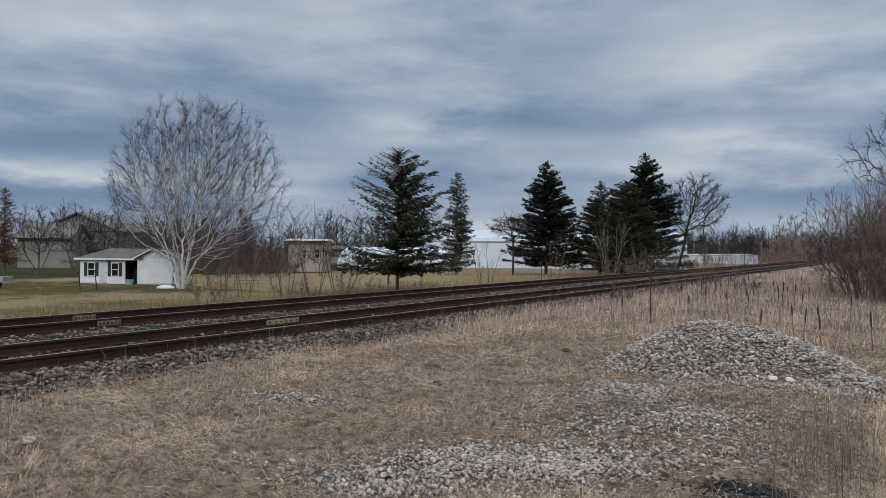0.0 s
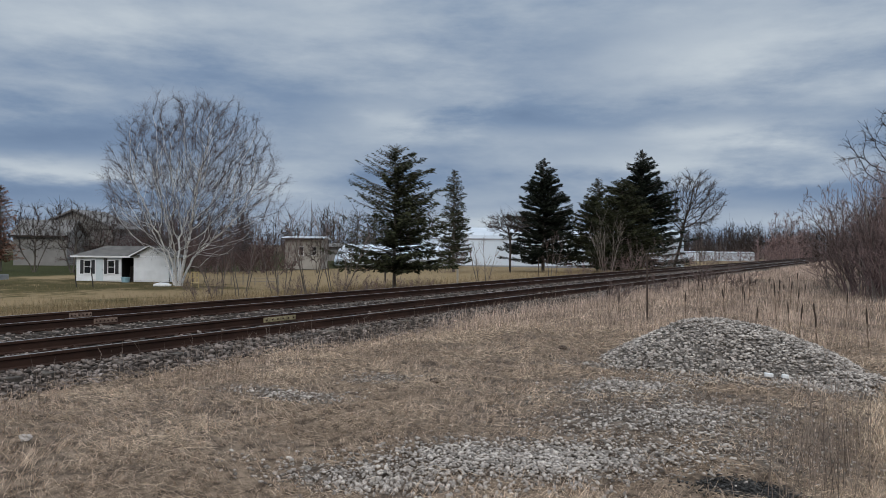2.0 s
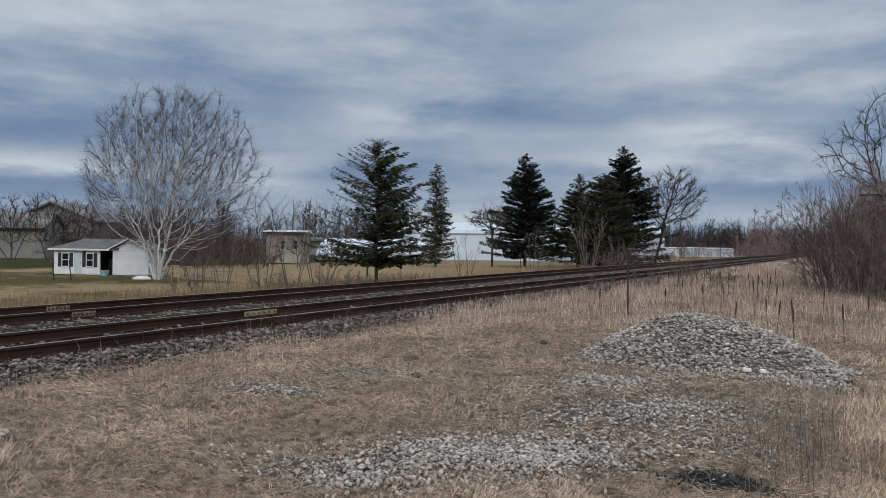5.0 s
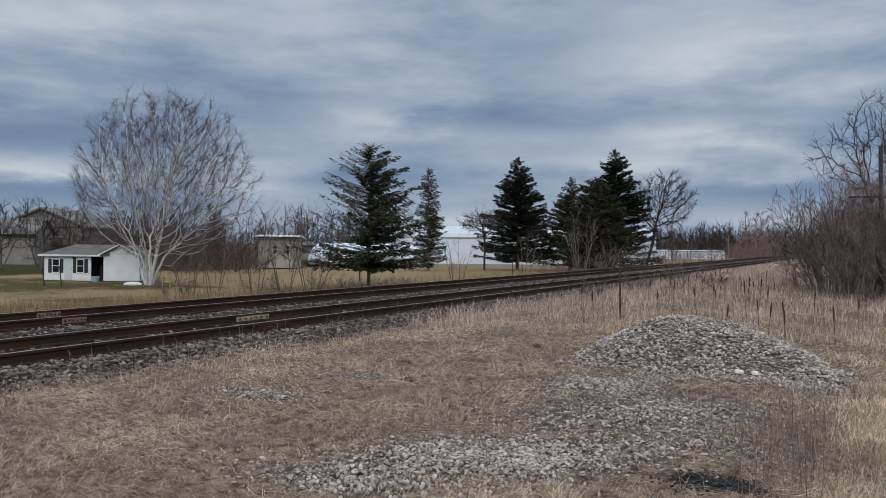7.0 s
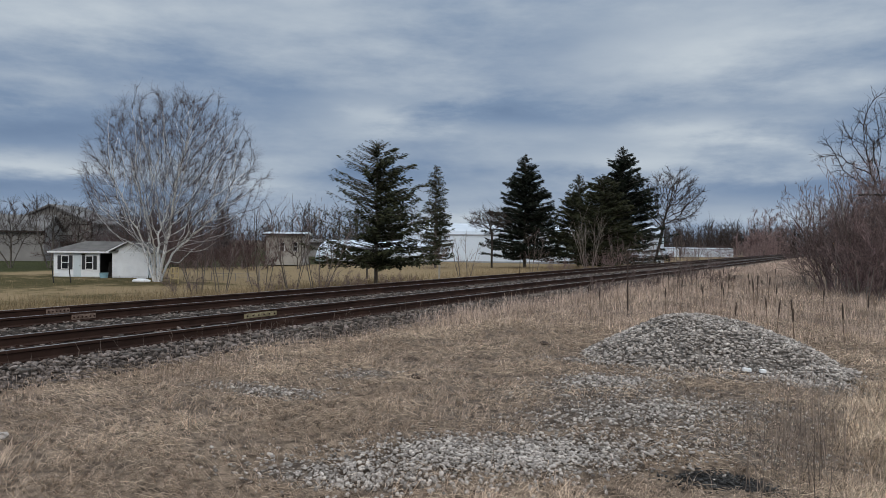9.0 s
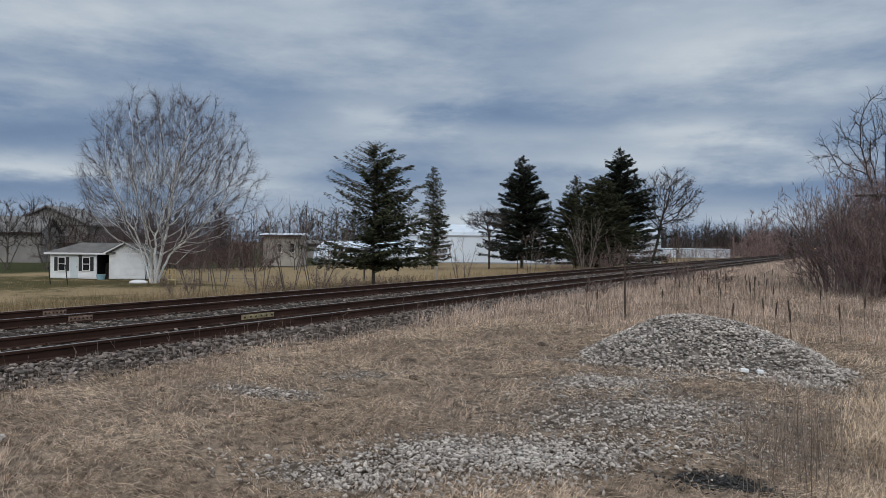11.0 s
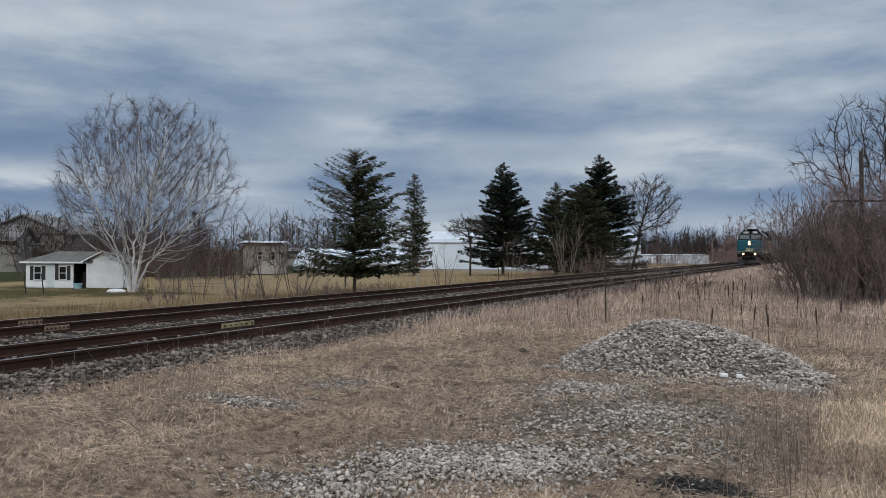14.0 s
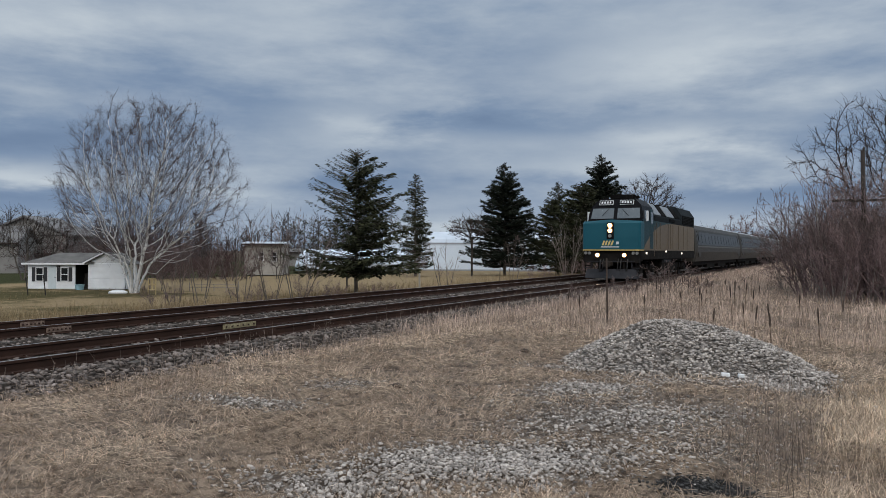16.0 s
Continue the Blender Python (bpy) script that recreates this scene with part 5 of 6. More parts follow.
def make_shed():
    shed = thing("shed", pose(-59.97, 38.29, ground_at(-58, 40) - 0.02, 0, 0, VIEW), "white clapboard shed with a grey shingled roof and black shutters", "shed")
    # walls: hollow, with an open bay
    bm = boxes([(0, 0.12, 0.012, 4.6, 0, 2.2), (0, 4.25, 4.5, 4.6, 0, 2.2), (0, 3.85, 0, 0.12, 0, 2.2), (3.85, 4.9, 0, 0.12, 2.05, 2.2)])
    part("wall", bm, M["siding"], shed)
    # near-black colour paints the shade inside the bay onto its walls
    part("inner_wall", boxes([(3.70, 3.82, 0.13, 3.0, 0, 2.2), (3.83, 4.88, 3.0, 3.1, 0, 2.2), (4.83, 4.89, 0.13, 2.99, 0, 2.2), (3.83, 4.82, 0.13, 2.99, 0.0, 0.03)]), M["dark"], shed, "wall of the open bay, coloured dark for the shade inside")
    bm = clapboard(bmesh.new(), 0.02, 3.85, 0.12, 2.05, 0.0)
    part("cladding", bm, M["siding"], shed, "lapped white boards")
    bm = boxes([(4.9, 5.02, -0.02, 3.0, 0, 2.2), (5.02, 7.9, -0.02, 0.1, 0, 2.2), (7.8, 7.9, 0.1, 3.0, 0, 2.2), (5.02, 7.8, 2.9, 3.0, 0, 2.2)])
    part("wall", bm, M["siding"], shed)
    bm = clapboard(bmesh.new(), 4.92, 7.9, 0.12, 2.2, -0.02)
    part("cladding", bm, M["siding"], shed)
    # gable front
    gable = profile([(4.9, 2.2), (7.9, 2.2), (6.4, 3.02)], -0.02, 0.08)
    part("gable", gable, M["siding"], shed)
    # roofs
    bm = bmesh.new()
    eave, ridge = 2.2, 3.05
    c = [(-0.35, -0.35, eave), (5.4, -0.35, eave), (5.4, 4.9, eave), (-0.35, 4.9, eave), (1.6, 2.3, ridge), (5.8, 2.3, ridge)]
    v = [bm.verts.new(p) for p in c]
    for f in ((0, 1, 5, 4), (1, 2, 5), (2, 3, 4, 5), (3, 0, 4), (3, 2, 1, 0)):
        bm.faces.new([v[i] for i in f])
    part("roof", bm, M["shingle"], shed, "grey asphalt shingle roof")
    bm = bmesh.new()
    for side in (-1, 1):
        w = [bm.verts.new(p) for p in ((6.4, -0.3, 3.10), (6.4 + side * 1.85, -0.3, 2.12), (6.4 + side * 1.85, 3.3, 2.12), (6.4, 3.3, 3.10), (6.4, -0.3, 3.02), (6.4 + side * 1.85, -0.3, 2.04), (6.4 + side * 1.85, 3.3, 2.04), (6.4, 3.3, 3.02))]
        for f in ((0, 1, 2, 3), (7, 6, 5, 4), (0, 4, 5, 1), (1, 5, 6, 2)):
            bm.faces.new([w[i] for i in f])
    part("roof", bm, M["shingle"], shed)
    part("fascia", boxes([(-0.37, 4.75, -0.39, -0.352, 2.06, 2.2)], 0.006), M["trim_white"], shed, "white eave board")
    bm = bmesh.new()
    for side in (-1, 1):
        box(bm, 0, 2.09, -0.02, 0.02, -0.10, 0.0, m=Matrix.Translation((6.4, -0.325, 3.09)) @ pose(0, 0, 0, 0, 27.9 if side > 0 else 180 - 27.9, 0))
    part("bargeboard", bm, M["trim_white"], shed)
    for x in (0.97, 3.0):
        sash_window(shed, x, 0.72, 0.52, 1.05, -0.035)
        for s in (-1, 1):
            bm = boxes([(x + s * 0.48 - 0.14, x + s * 0.48 + 0.14, -0.075, -0.032, 0.66, 1.84)], 0.008)
            for k in range(7):
                box(bm, x + s * 0.48 - 0.10, x + s * 0.48 + 0.10, -0.085, -0.07, 0.75 + k * 0.145, 0.82 + k * 0.145)
            part("shutter", bm, M["shutter"], shed, "black louvred shutter")
    door = part("door", boxes([(1.68, 2.32, -0.05, -0.031, 0.05, 2.0)], 0.008), M["door_white"], shed, "pale plain door")
    part("handle", cyl(bmesh.new(), (2.24, -0.05, 1.0), (2.24, -0.11, 1.0), 0.03), M["dark"], door)
    part("lamp", boxes([(2.35, 2.65, -0.09, -0.03, 1.86, 1.98)], 0.01), M["dark"], shed)
    bm = boxes([(3.95, 4.8, 2.7, 2.78, 0.1, 1.9), (3.95, 4.8, 1.4, 2.2, 0.0, 0.8), (4.1, 4.6, 1.2, 1.6, 0.8, 1.3)], 0.02)
    part("shelf", bm, M["dark"], shed, "cluttered shelves in the open bay")
    # things in front of it
    sack = bmesh.new()
    bmesh.ops.create_icosphere(sack, subdivisions=3, radius=1.0)
    for v in sack.verts:
        k = 1 + 0.12 * noise.noise(v.co * 2.2)
        v.co = Vector((v.co.x * 0.72 * k, v.co.y * 0.4 * k, max(v.co.z * 0.22 * k, -0.08) + 0.08))
    ob = part("tarpaulin", sack, M["trim_white"], None, smooth=True, at=pose(-49.6, 38.9, ground_at(-49.6, 38.9), 0, 0, VIEW))
    tagged(ob, "white plastic sheet heaped on the grass by a birch", "tarpaulin")
    tub = bmesh.new()
    cyl(tub, (0, 0, 0), (0, 0, 0.42), 0.30, 0.36, 16)
    cyl(tub, (0, 0, 0.40), (0, 0, 0.44), 0.38, 0.38, 16)
    ob = part("tub", tub, M["blue_tub"], None, smooth=False, at=pose(-55.7, 40.0, ground_at(-55.7, 40.0)))
    tagged(ob, "pale blue plastic tub beside the shed door", "tub")
    rng = random.Random(5)
    for k in range(7):
        x, y = -52.2 + 0.42 * k + rng.uniform(-0.1, 0.1), 41.6 + 0.26 * k
        stick = cyl(bmesh.new(), (0, 0, 0), (rng.uniform(-0.25, 0.25), 0.15, rng.uniform(0.9, 1.7)), 0.022, 0.018, 6)
        ob = part("garden_stick", stick, M["dark"], None, at=pose(x, y, ground_at(x, y)))
        tagged(ob, "thin dark stick leaning by the shed wall", "stick", "sticks by the shed")
    fence = thing("garden_fence", pose(-47.7, 44.3, ground_at(-47, 45) - 0.05, 0, 0, VIEW), "low weathered wooden fence across the yard", "fence")
    for k in range(5):
        part("post", boxes([(k * 1.0 - 0.03, k * 1.0 + 0.03, -0.05, 0.03, 0, 0.8 + 0.15 * math.sin(k * 2.1))], 0.01), M["grey_twig"], fence)
    for z in (0.35, 0.62):
        part("rail", boxes([(0, 4.0, -0.075, -0.052, z, z + 0.035)], 0.004), M["grey_twig"], fence)
    chair = thing("garden_chair", pose(-46.5, 39.5, ground_at(-46.5, 39.5), 0, 0, VIEW + 15), "yellowish wooden garden chair by the birch", "chair")
    part("backrest", boxes([(-0.3, -0.22, 0, 0.05, 0.35, 1.25), (0.22, 0.3, 0, 0.05, 0.35, 1.25), (-0.3, 0.3, 0, 0.05, 1.17, 1.25), (-0.3, 0.3, 0, 0.05, 0.75, 0.83), (-0.05, 0.05, 0, 0.04, 0.35, 1.2)], 0.008), M["yellow_wood"], chair)
    part("seat", boxes([(-0.32, 0.32, -0.5, 0.0, 0.38, 0.44)], 0.01), M["yellow_wood"], chair)
    for x in (-0.27, 0.27):
        for y in (-0.45, 0.02):
            part("leg", boxes([(x - 0.035, x + 0.035, y - 0.035, y + 0.035, 0, 0.38)], 0.005), M["yellow_wood"], chair)


def plain_house(name, x, y, turn, label, wall, w, d, h, roof="grey_roof", rise=1.6, windows=(), z=None, deck=False, ridge_y=False):
    """A house: walls, a pitched roof with eaves, and windows (x, z, width, height) on its front."""
    base = (ground_at(x, y) if z is None else z) - 0.05
    house = thing(name, pose(x, y, base, 0, 0, turn), label, "house" if "house" in name else "building")
    part("wall", boxes([(0, w, 0, 0.2, 0, h), (0, 0.2, 0.2, d, 0, h), (w - 0.2, w, 0.2, d, 0, h), (0.2, w - 0.2, d - 0.2, d, 0, h)]), M[wall], house)
    bm = bmesh.new()
    if ridge_y:
        part("gable", profile([(0, h), (w, h), (w / 2, h + rise)], 0.0, 0.18), M[wall], house)
        shape = [(-0.6, h - 0.12), (w / 2, h + rise + 0.04), (w + 0.6, h - 0.12), (w + 0.6, h + 0.12), (w / 2, h + rise + 0.30), (-0.6, h + 0.12)]
        profile(shape, -0.6, d + 0.5, bm)
    else:
        profile([(0, 0), (d / 2 + 0.5, rise + 0.05), (d + 1.0, 0), (d + 1.0, 0.2), (d / 2 + 0.5, rise + 0.28), (0, 0.2)], 0, w + 0.8, bm)
        bmesh.ops.transform(bm, matrix=Matrix(((0, 1, 0, -0.4), (1, 0, 0, -0.5), (0, 0, 1, h), (0, 0, 0, 1))), verts=bm.verts[:])
        bmesh.ops.reverse_faces(bm, faces=bm.faces[:])
        for x0 in (0.0, w - 0.18):
            end = profile([(0.0, h - 0.02), (d, h - 0.02), (d / 2, h + rise - 0.05)], x0, x0 + 0.18)
            bmesh.ops.transform(end, matrix=Matrix(((0, 1, 0, 0), (1, 0, 0, 0), (0, 0, 1, 0), (0, 0, 0, 1))), verts=end.verts[:])
            bmesh.ops.reverse_faces(end, faces=end.faces[:])
            part("gable", end, M[wall], house)
    part("roof", bm, M[roof], house)
    part("fascia", boxes([(-0.4, w + 0.4, -0.56, -0.505, h - 0.05, h + 0.18)]) if not ridge_y else boxes([(0, w, -0.03, -0.004, h - 0.12, h)]), M["dark"] if ridge_y else M["brown_roof"], house)
    for wx, wz, ww, wh in windows:
        sash_window(house, wx, wz, ww, wh, -0.01)
    if deck:
        bm = boxes([(1.0, w - 1.5, -2.2, -0.02, 2.6, 2.8)])
        part("deck", bm, M["brown_roof"], house)
        for k in range(5):
            xx = 1.1 + k * (w - 2.7) / 4
            part("post", boxes([(xx - 0.07, xx + 0.07, -2.15, -2.0, 0, 2.6)]), M["brown_roof"], house)
        part("railing", boxes([(1.0, w - 1.5, -2.2, -2.15, 3.65, 3.75)] + [(1.0 + k * 0.3, 1.05 + k * 0.3, -2.19, -2.16, 2.8, 3.65) for k in range(int((w - 2.5) / 0.3))]), M["brown_roof"], house)
        part("door", boxes([(w / 2 - 0.9, w / 2 + 0.9, -0.05, -0.01, 2.8, 4.8)]), M["glass"], house)
    return house


def make_houses():
    plain_house("house", -106.0, 58.2, VIEW, "long drab house with a grey roof behind bare trees", "grey_wall", 7.5, 5.5, 4.1, rise=2.2)
    plain_house("house", -110.0, 63.7, VIEW, "grey gabled house with a dark balcony", "grey_wall", 11.5, 10, 5.4, rise=2.6, ridge_y=True, deck=True)
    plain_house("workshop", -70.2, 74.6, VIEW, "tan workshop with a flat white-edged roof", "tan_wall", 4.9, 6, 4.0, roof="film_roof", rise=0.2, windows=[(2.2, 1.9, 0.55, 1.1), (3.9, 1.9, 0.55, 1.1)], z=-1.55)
    plain_house("storage_building", -85.5, 100.0, VIEW, "low dark grey storage building", "grey_wall", 7.5, 5, 2.3, rise=0.5, z=-1.0)
    trailer = thing("utility_trailer", pose(-58.75, 29.7, ground_at(-58.5, 29.9), 0, 0, VIEW), "grey utility trailer with a pale load on grass", "trailer")
    part("bed", boxes([(-0.6, 1.9, -0.6, 0.6, 0.45, 0.52), (-0.6, 1.9, -0.63, -0.6, 0.45, 0.85), (-0.6, 1.9, 0.6, 0.63, 0.45, 0.85), (1.87, 1.9, -0.6, 0.6, 0.52, 0.85)], 0.008), M["gutter"], trailer)
    load = bmesh.new()
    bmesh.ops.create_icosphere(load, subdivisions=3, radius=1.0)
    for v in load.verts:
        v.co = Vector((0.2 + v.co.x * 0.6, v.co.y * 0.45, 0.72 + v.co.z * 0.34 + 0.08 * noise.noise(v.co * 3)))
    part("load", load, M["trim_white"], trailer, "pale sheeted load", smooth=True)
    for y in (-0.72, 0.72):
        bm = cyl(bmesh.new(), (0.7, y - 0.09, 0.32), (0.7, y + 0.09, 0.32), 0.32, n=20)
        wheel = part("wheel", bm, M["black_rubber"], trailer)
        part("rim", cyl(bmesh.new(), (0.7, y - 0.1, 0.32), (0.7, y + 0.1, 0.32), 0.17, n=14), M["gutter"], wheel)


def greenhouse(x, y, turn, z, w, d, wall, rise, label, round_end=False, bays=12):
    """A white film greenhouse: long front wall, curved roof, hoops and gutter."""
    hall = thing("greenhouse", pose(x, y, z, 0, 0, turn), label, "greenhouse", "white greenhouses")
    bm = bmesh.new()
    n = 10
    shape = [(0, 0), (0, wall)] + [(d / 2 - d / 2 * math.cos(math.pi * k / n), wall + rise * math.sin(math.pi * k / n)) for k in range(1, n)] + [(d, wall), (d, 0)]
    profile(shape, 0, w, bm)
    bmesh.ops.transform(bm, matrix=Matrix(((0, 1, 0, 0), (1, 0, 0, 0), (0, 0, 1, 0), (0, 0, 0, 1))), verts=bm.verts[:])
    bmesh.ops.reverse_faces(bm, faces=bm.faces[:])
    # upward faces get the dimmed film, evening out wall and roof brightness
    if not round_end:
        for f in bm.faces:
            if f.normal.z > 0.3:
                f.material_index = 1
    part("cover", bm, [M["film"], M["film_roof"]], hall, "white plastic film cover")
    if round_end:
        bm = bmesh.new()
        bmesh.ops.create_uvsphere(bm, u_segments=24, v_segments=12, radius=1.0)
        for v in bm.verts:
            v.co = Vector((v.co.x * 2.2 - 0.02 if v.co.x < 0 else v.co.x * 0.02, d / 2 + v.co.y * d / 2 * 0.999, max(0.0, v.co.z) * (wall + rise) * 0.999))
        part("end_cover", bm, M["film"], hall, smooth=True)
    part("gutter", boxes([(0, w, -0.16, -0.01, wall - 0.12, wall + 0.10)], 0.02), M["gutter"], hall)
    part("base_board", boxes([(0, w, -0.06, -0.005, 0, 0.35)]), M["gutter"], hall)
    for k in range(bays + 1):
        xx = 0.05 + (w - 0.1) * k / bays
        part("rib", boxes([(xx - 0.05, xx + 0.05, -0.07, -0.004, 0.35, wall - 0.12)]), M["film"], hall)


def make_greenhouses():
    greenhouse(-68.0, 104.9, VIEW, -1.75, 44.0, 16.0, 4.75, 2.1, "large white film-covered greenhouse behind spruces", bays=14)
    greenhouse(-70.6, 88.0, VIEW, -1.35, 17.0, 8.0, 0.9, 2.3, "low rounded white greenhouse tunnel", True, bays=8)
    greenhouse(-50.4, 215.5, VIEW, -2.2, 19.0, 9.0, 2.9, 0.35, "low white greenhouse far across the field", bays=8)


make_shed()
make_houses()
make_greenhouses()


# ---- posts, pole, spikes ----
def make_posts():
    k = 0
    for x, y, h, lean in [(-5.02, 17.6, 1.62, -1), (-17.5, 39.3, 1.25, 2), (-17.5, 61.0, 1.2, -2), (-17.4, 48.4, 1.0, 3)]:
        z = ground_at(x, y)
        post = thing("fence_post", pose(x, y, z, lean, lean * 0.7, 20), "thin dark rusted steel post in the grass", "post", "posts along the line")
        part("bar", boxes([(-0.02, 0.02, -0.004, 0.004, -0.2, h), (-0.004, 0.004, 0.0, 0.03, -0.2, h)]), M["steel_post"], post)
        for j in range(6):
            part("stud", boxes([(-0.012, 0.012, -0.014, -0.002, h * (0.3 + 0.11 * j), h * (0.3 + 0.11 * j) + 0.02)]), M["steel_post"], post)
    for x, y, h, mat, label in [(-30.2, 52.0, 1.5, "tan_wall", "pale weathered wooden post in the yard"), (-52.6, 33.6, 1.3, "dark", "dark leaning stake in the grass"), (-51.6, 34.3, 1.5, "dark", "dark leaning stake in the grass"), (-39.5, 55.0, 1.2, "pole", "old dark fence post")]:
        z, w = ground_at(x, y), 0.03 if mat == "dark" else 0.07
        ob = part("stake", boxes([(-w, w, -w, w, -0.1, h)], 0.008), M[mat], None, at=pose(x, y, z, 3, -5 if "leaning" in label else 0, 25))
        tagged(ob, label, "post", "stakes in the yard")
    pole = thing("telegraph_pole", pose(0.65, 32.1, ground_at(0.65, 32.1), 0, -1, 0), "weathered broken telegraph pole among bushes", "pole")
    bm = bmesh.new()
    cyl(bm, (0, 0, -0.2), (0, 0, 5.6), 0.10, 0.075, 14)
    for v in bm.verts:
        if v.co.z > 5:
            v.co.z += 0.10 * math.sin(v.co.x * 40) + 0.08 * v.co.y * 10
    part("shaft", bm, M["pole"], pole, smooth=False)
    part("crossarm", box(bmesh.new(), -1.25, 1.35, -0.19, -0.11, 3.65, 3.73, 0.01, Matrix.Rotation(radians(28), 4, "Z")), M["pole"], pole)
    for u in (-1.1, -0.8, 0.8, 1.1):
        c, s = math.cos(radians(28)), math.sin(radians(28))
        part("insulator", cyl(bmesh.new(), (u * c + 0.075, u * s - 0.14, 3.72), (u * c + 0.075, u * s - 0.14, 3.86), 0.03, 0.022, 8), M["gutter"], pole)
    rng = random.Random(8)
    spots = [(-5.4, 23.4), (-4.95, 22.5), (-5.3, 32.3), (-3.1, 30.0), (-1.58, 15.7), (-1.19, 15.0), (-1.1, 13.6), (-4.1, 25.9), (-3.34, 18.1), (-2.36, 18.8), (-4.9, 27.5), (-3.9, 29.4), (-3.3, 27.0), (-3.0, 24.5), (-2.8, 22.6), (-2.2, 21.4), (-4.4, 20.4), (-3.7, 22.4), (-1.9, 17.2), (-0.9, 17.8), (-6.0, 27.6), (-5.6, 29.9), (-2.4, 16.1), (-0.4, 15.2), (-3.5, 31.3), (-2.7, 28.6)]
    spots += [(rng.uniform(-7.2, -0.2) + 0.05 * k, rng.uniform(15.5, 31.0)) for k in range(16)]
    for x, y in spots:
        h, hl = rng.uniform(0.32, 0.72), rng.uniform(0.14, 0.30)
        spike = thing("mullein_stalk", pose(x, y, ground_at(x, y), rng.uniform(-5, 5), rng.uniform(-5, 5), rng.uniform(0, 360)), "dead dark seed spike on a thin stalk", "plant", "dead seed spikes")
        part("stalk", cyl(bmesh.new(), (0, 0, -0.05), (0, 0, h), 0.007, 0.005, 6), M["weed"], spike)
        bm = bmesh.new()
        rings = [(h - 0.02, 0.008), (h + 0.03, 0.015), (h + hl * 0.5, 0.017), (h + hl * 0.85, 0.012), (h + hl, 0.005)]
        for (za, ra), (zb, rb) in zip(rings, rings[1:]):
            cyl(bm, (rng.uniform(-0.003, 0.003), 0, za), (0, 0, zb), ra, rb, 7)
        part("seed_head", bm, M["cattail"], spike)
    # litter and stones
    for x, y, w in ((-1.43, 10.70, 0.055), (-1.24, 10.78, 0.04)):
        ob = part("white_block", boxes([(-w, w, -0.035, 0.035, 0, 0.05)], 0.012), M["trim_white"], None, at=pose(x, y, ground_at(x, y) + 0.05, 0, 4, 20))
        tagged(ob, "white block lying in front of the gravel pile", "block", "white blocks by the pile")
    bag = bmesh.new()
    bmesh.ops.create_icosphere(bag, subdivisions=2, radius=0.042)
    for v in bag.verts:
        v.co = v.co * (1 + 0.9 * noise.noise(v.co * 30))
        v.co.z = v.co.z * 0.7 + 0.012
    ob = part("plastic_bag", bag, M["bag"], None, at=pose(-6.38, 3.62, ground_at(-6.38, 3.6) + 0.03))
    tagged(ob, "crumpled pale plastic bag caught in the grass", "bag")
    for x, y, s in [(-5.07, 8.15, 0.055), (-4.85, 11.95, 0.06), (-5.75, 5.4, 0.035)]:
        bm = bmesh.new()
        bmesh.ops.create_icosphere(bm, subdivisions=2, radius=s)
        for v in bm.verts:
            v.co = Vector((v.co.x * 1.4, v.co.y, v.co.z * 0.7)) * (1 + 0.35 * noise.noise(v.co * 14)) + Vector((0, 0, s * 0.4))
        ob = part("clod", bm, M["cattail"], None, at=pose(x, y, ground_at(x, y)))
        tagged(ob, "dark clod of earth in the dry grass", "clod", "clods in the grass")

    bm = bmesh.new()
    for a, b, ra, rb in [((-0.26, -0.02, 0.02), (-0.02, 0.015, 0.03), 0.014, 0.016), ((-0.02, 0.015, 0.03), (0.26, -0.01, 0.025), 0.016, 0.010), ((0.05, 0.01, 0.03), (0.2, 0.1, 0.05), 0.008, 0.004)]:
        cyl(bm, a, b, ra, rb, 7)
    ob = part("fallen_branch", bm, M["weed"], None, at=pose(0.33, 5.75, ground_at(0.33, 5.75) + 0.03))
    tagged(ob, "short dark fallen branch lying in pale grass", "branch")


make_posts()


# ---- train ----
def wheelset(parent, y, r=0.5):
    bm = bmesh.new()
    cyl(bm, (-0.95, y, r), (0.95, y, r), 0.09, n=10)
    axle = part("axle", bm, M["underframe"], parent)
    for s in (-1, 1):
        bm = bmesh.new()
        cyl(bm, (s * 0.69, y, r), (s * 0.83, y, r), r, n=28)
        cyl(bm, (s * 0.66, y, r), (s * 0.69, y, r), r + 0.025, n=28)
        cyl(bm, (s * 0.83, y, r), (s * 0.88, y, r), r * 0.35, n=14)
        part("wheel", bm, M["wheel"], axle)


def bogie(parent, y, base=2.74, r=0.5):
    bm = boxes([(s * 1.0 - 0.10, s * 1.0 + 0.10, y - base / 2 - 0.5, y + base / 2 + 0.5, 0.55, 0.85) for s in (-1, 1)] + [(-1.0, 1.0, y - 0.25, y + 0.25, 0.5, 0.9)], 0.03)
    for s in (-1, 1):
        for k in (-1, 1):
            box(bm, s * 1.02 - 0.14, s * 1.02 + 0.14, y + k * base / 2 - 0.2, y + k * base / 2 + 0.2, 0.35, 0.68, 0.03)
            cyl(bm, (s * 1.06, y + k * 0.45, 0.5), (s * 1.06, y + k * 0.45, 0.95), 0.11, n=12)
    ob = part("bogie", bm, M["underframe"], parent, "dark grimy wheel truck")
    for k in (-1, 1):
        wheelset(ob, y + k * base / 2, r)


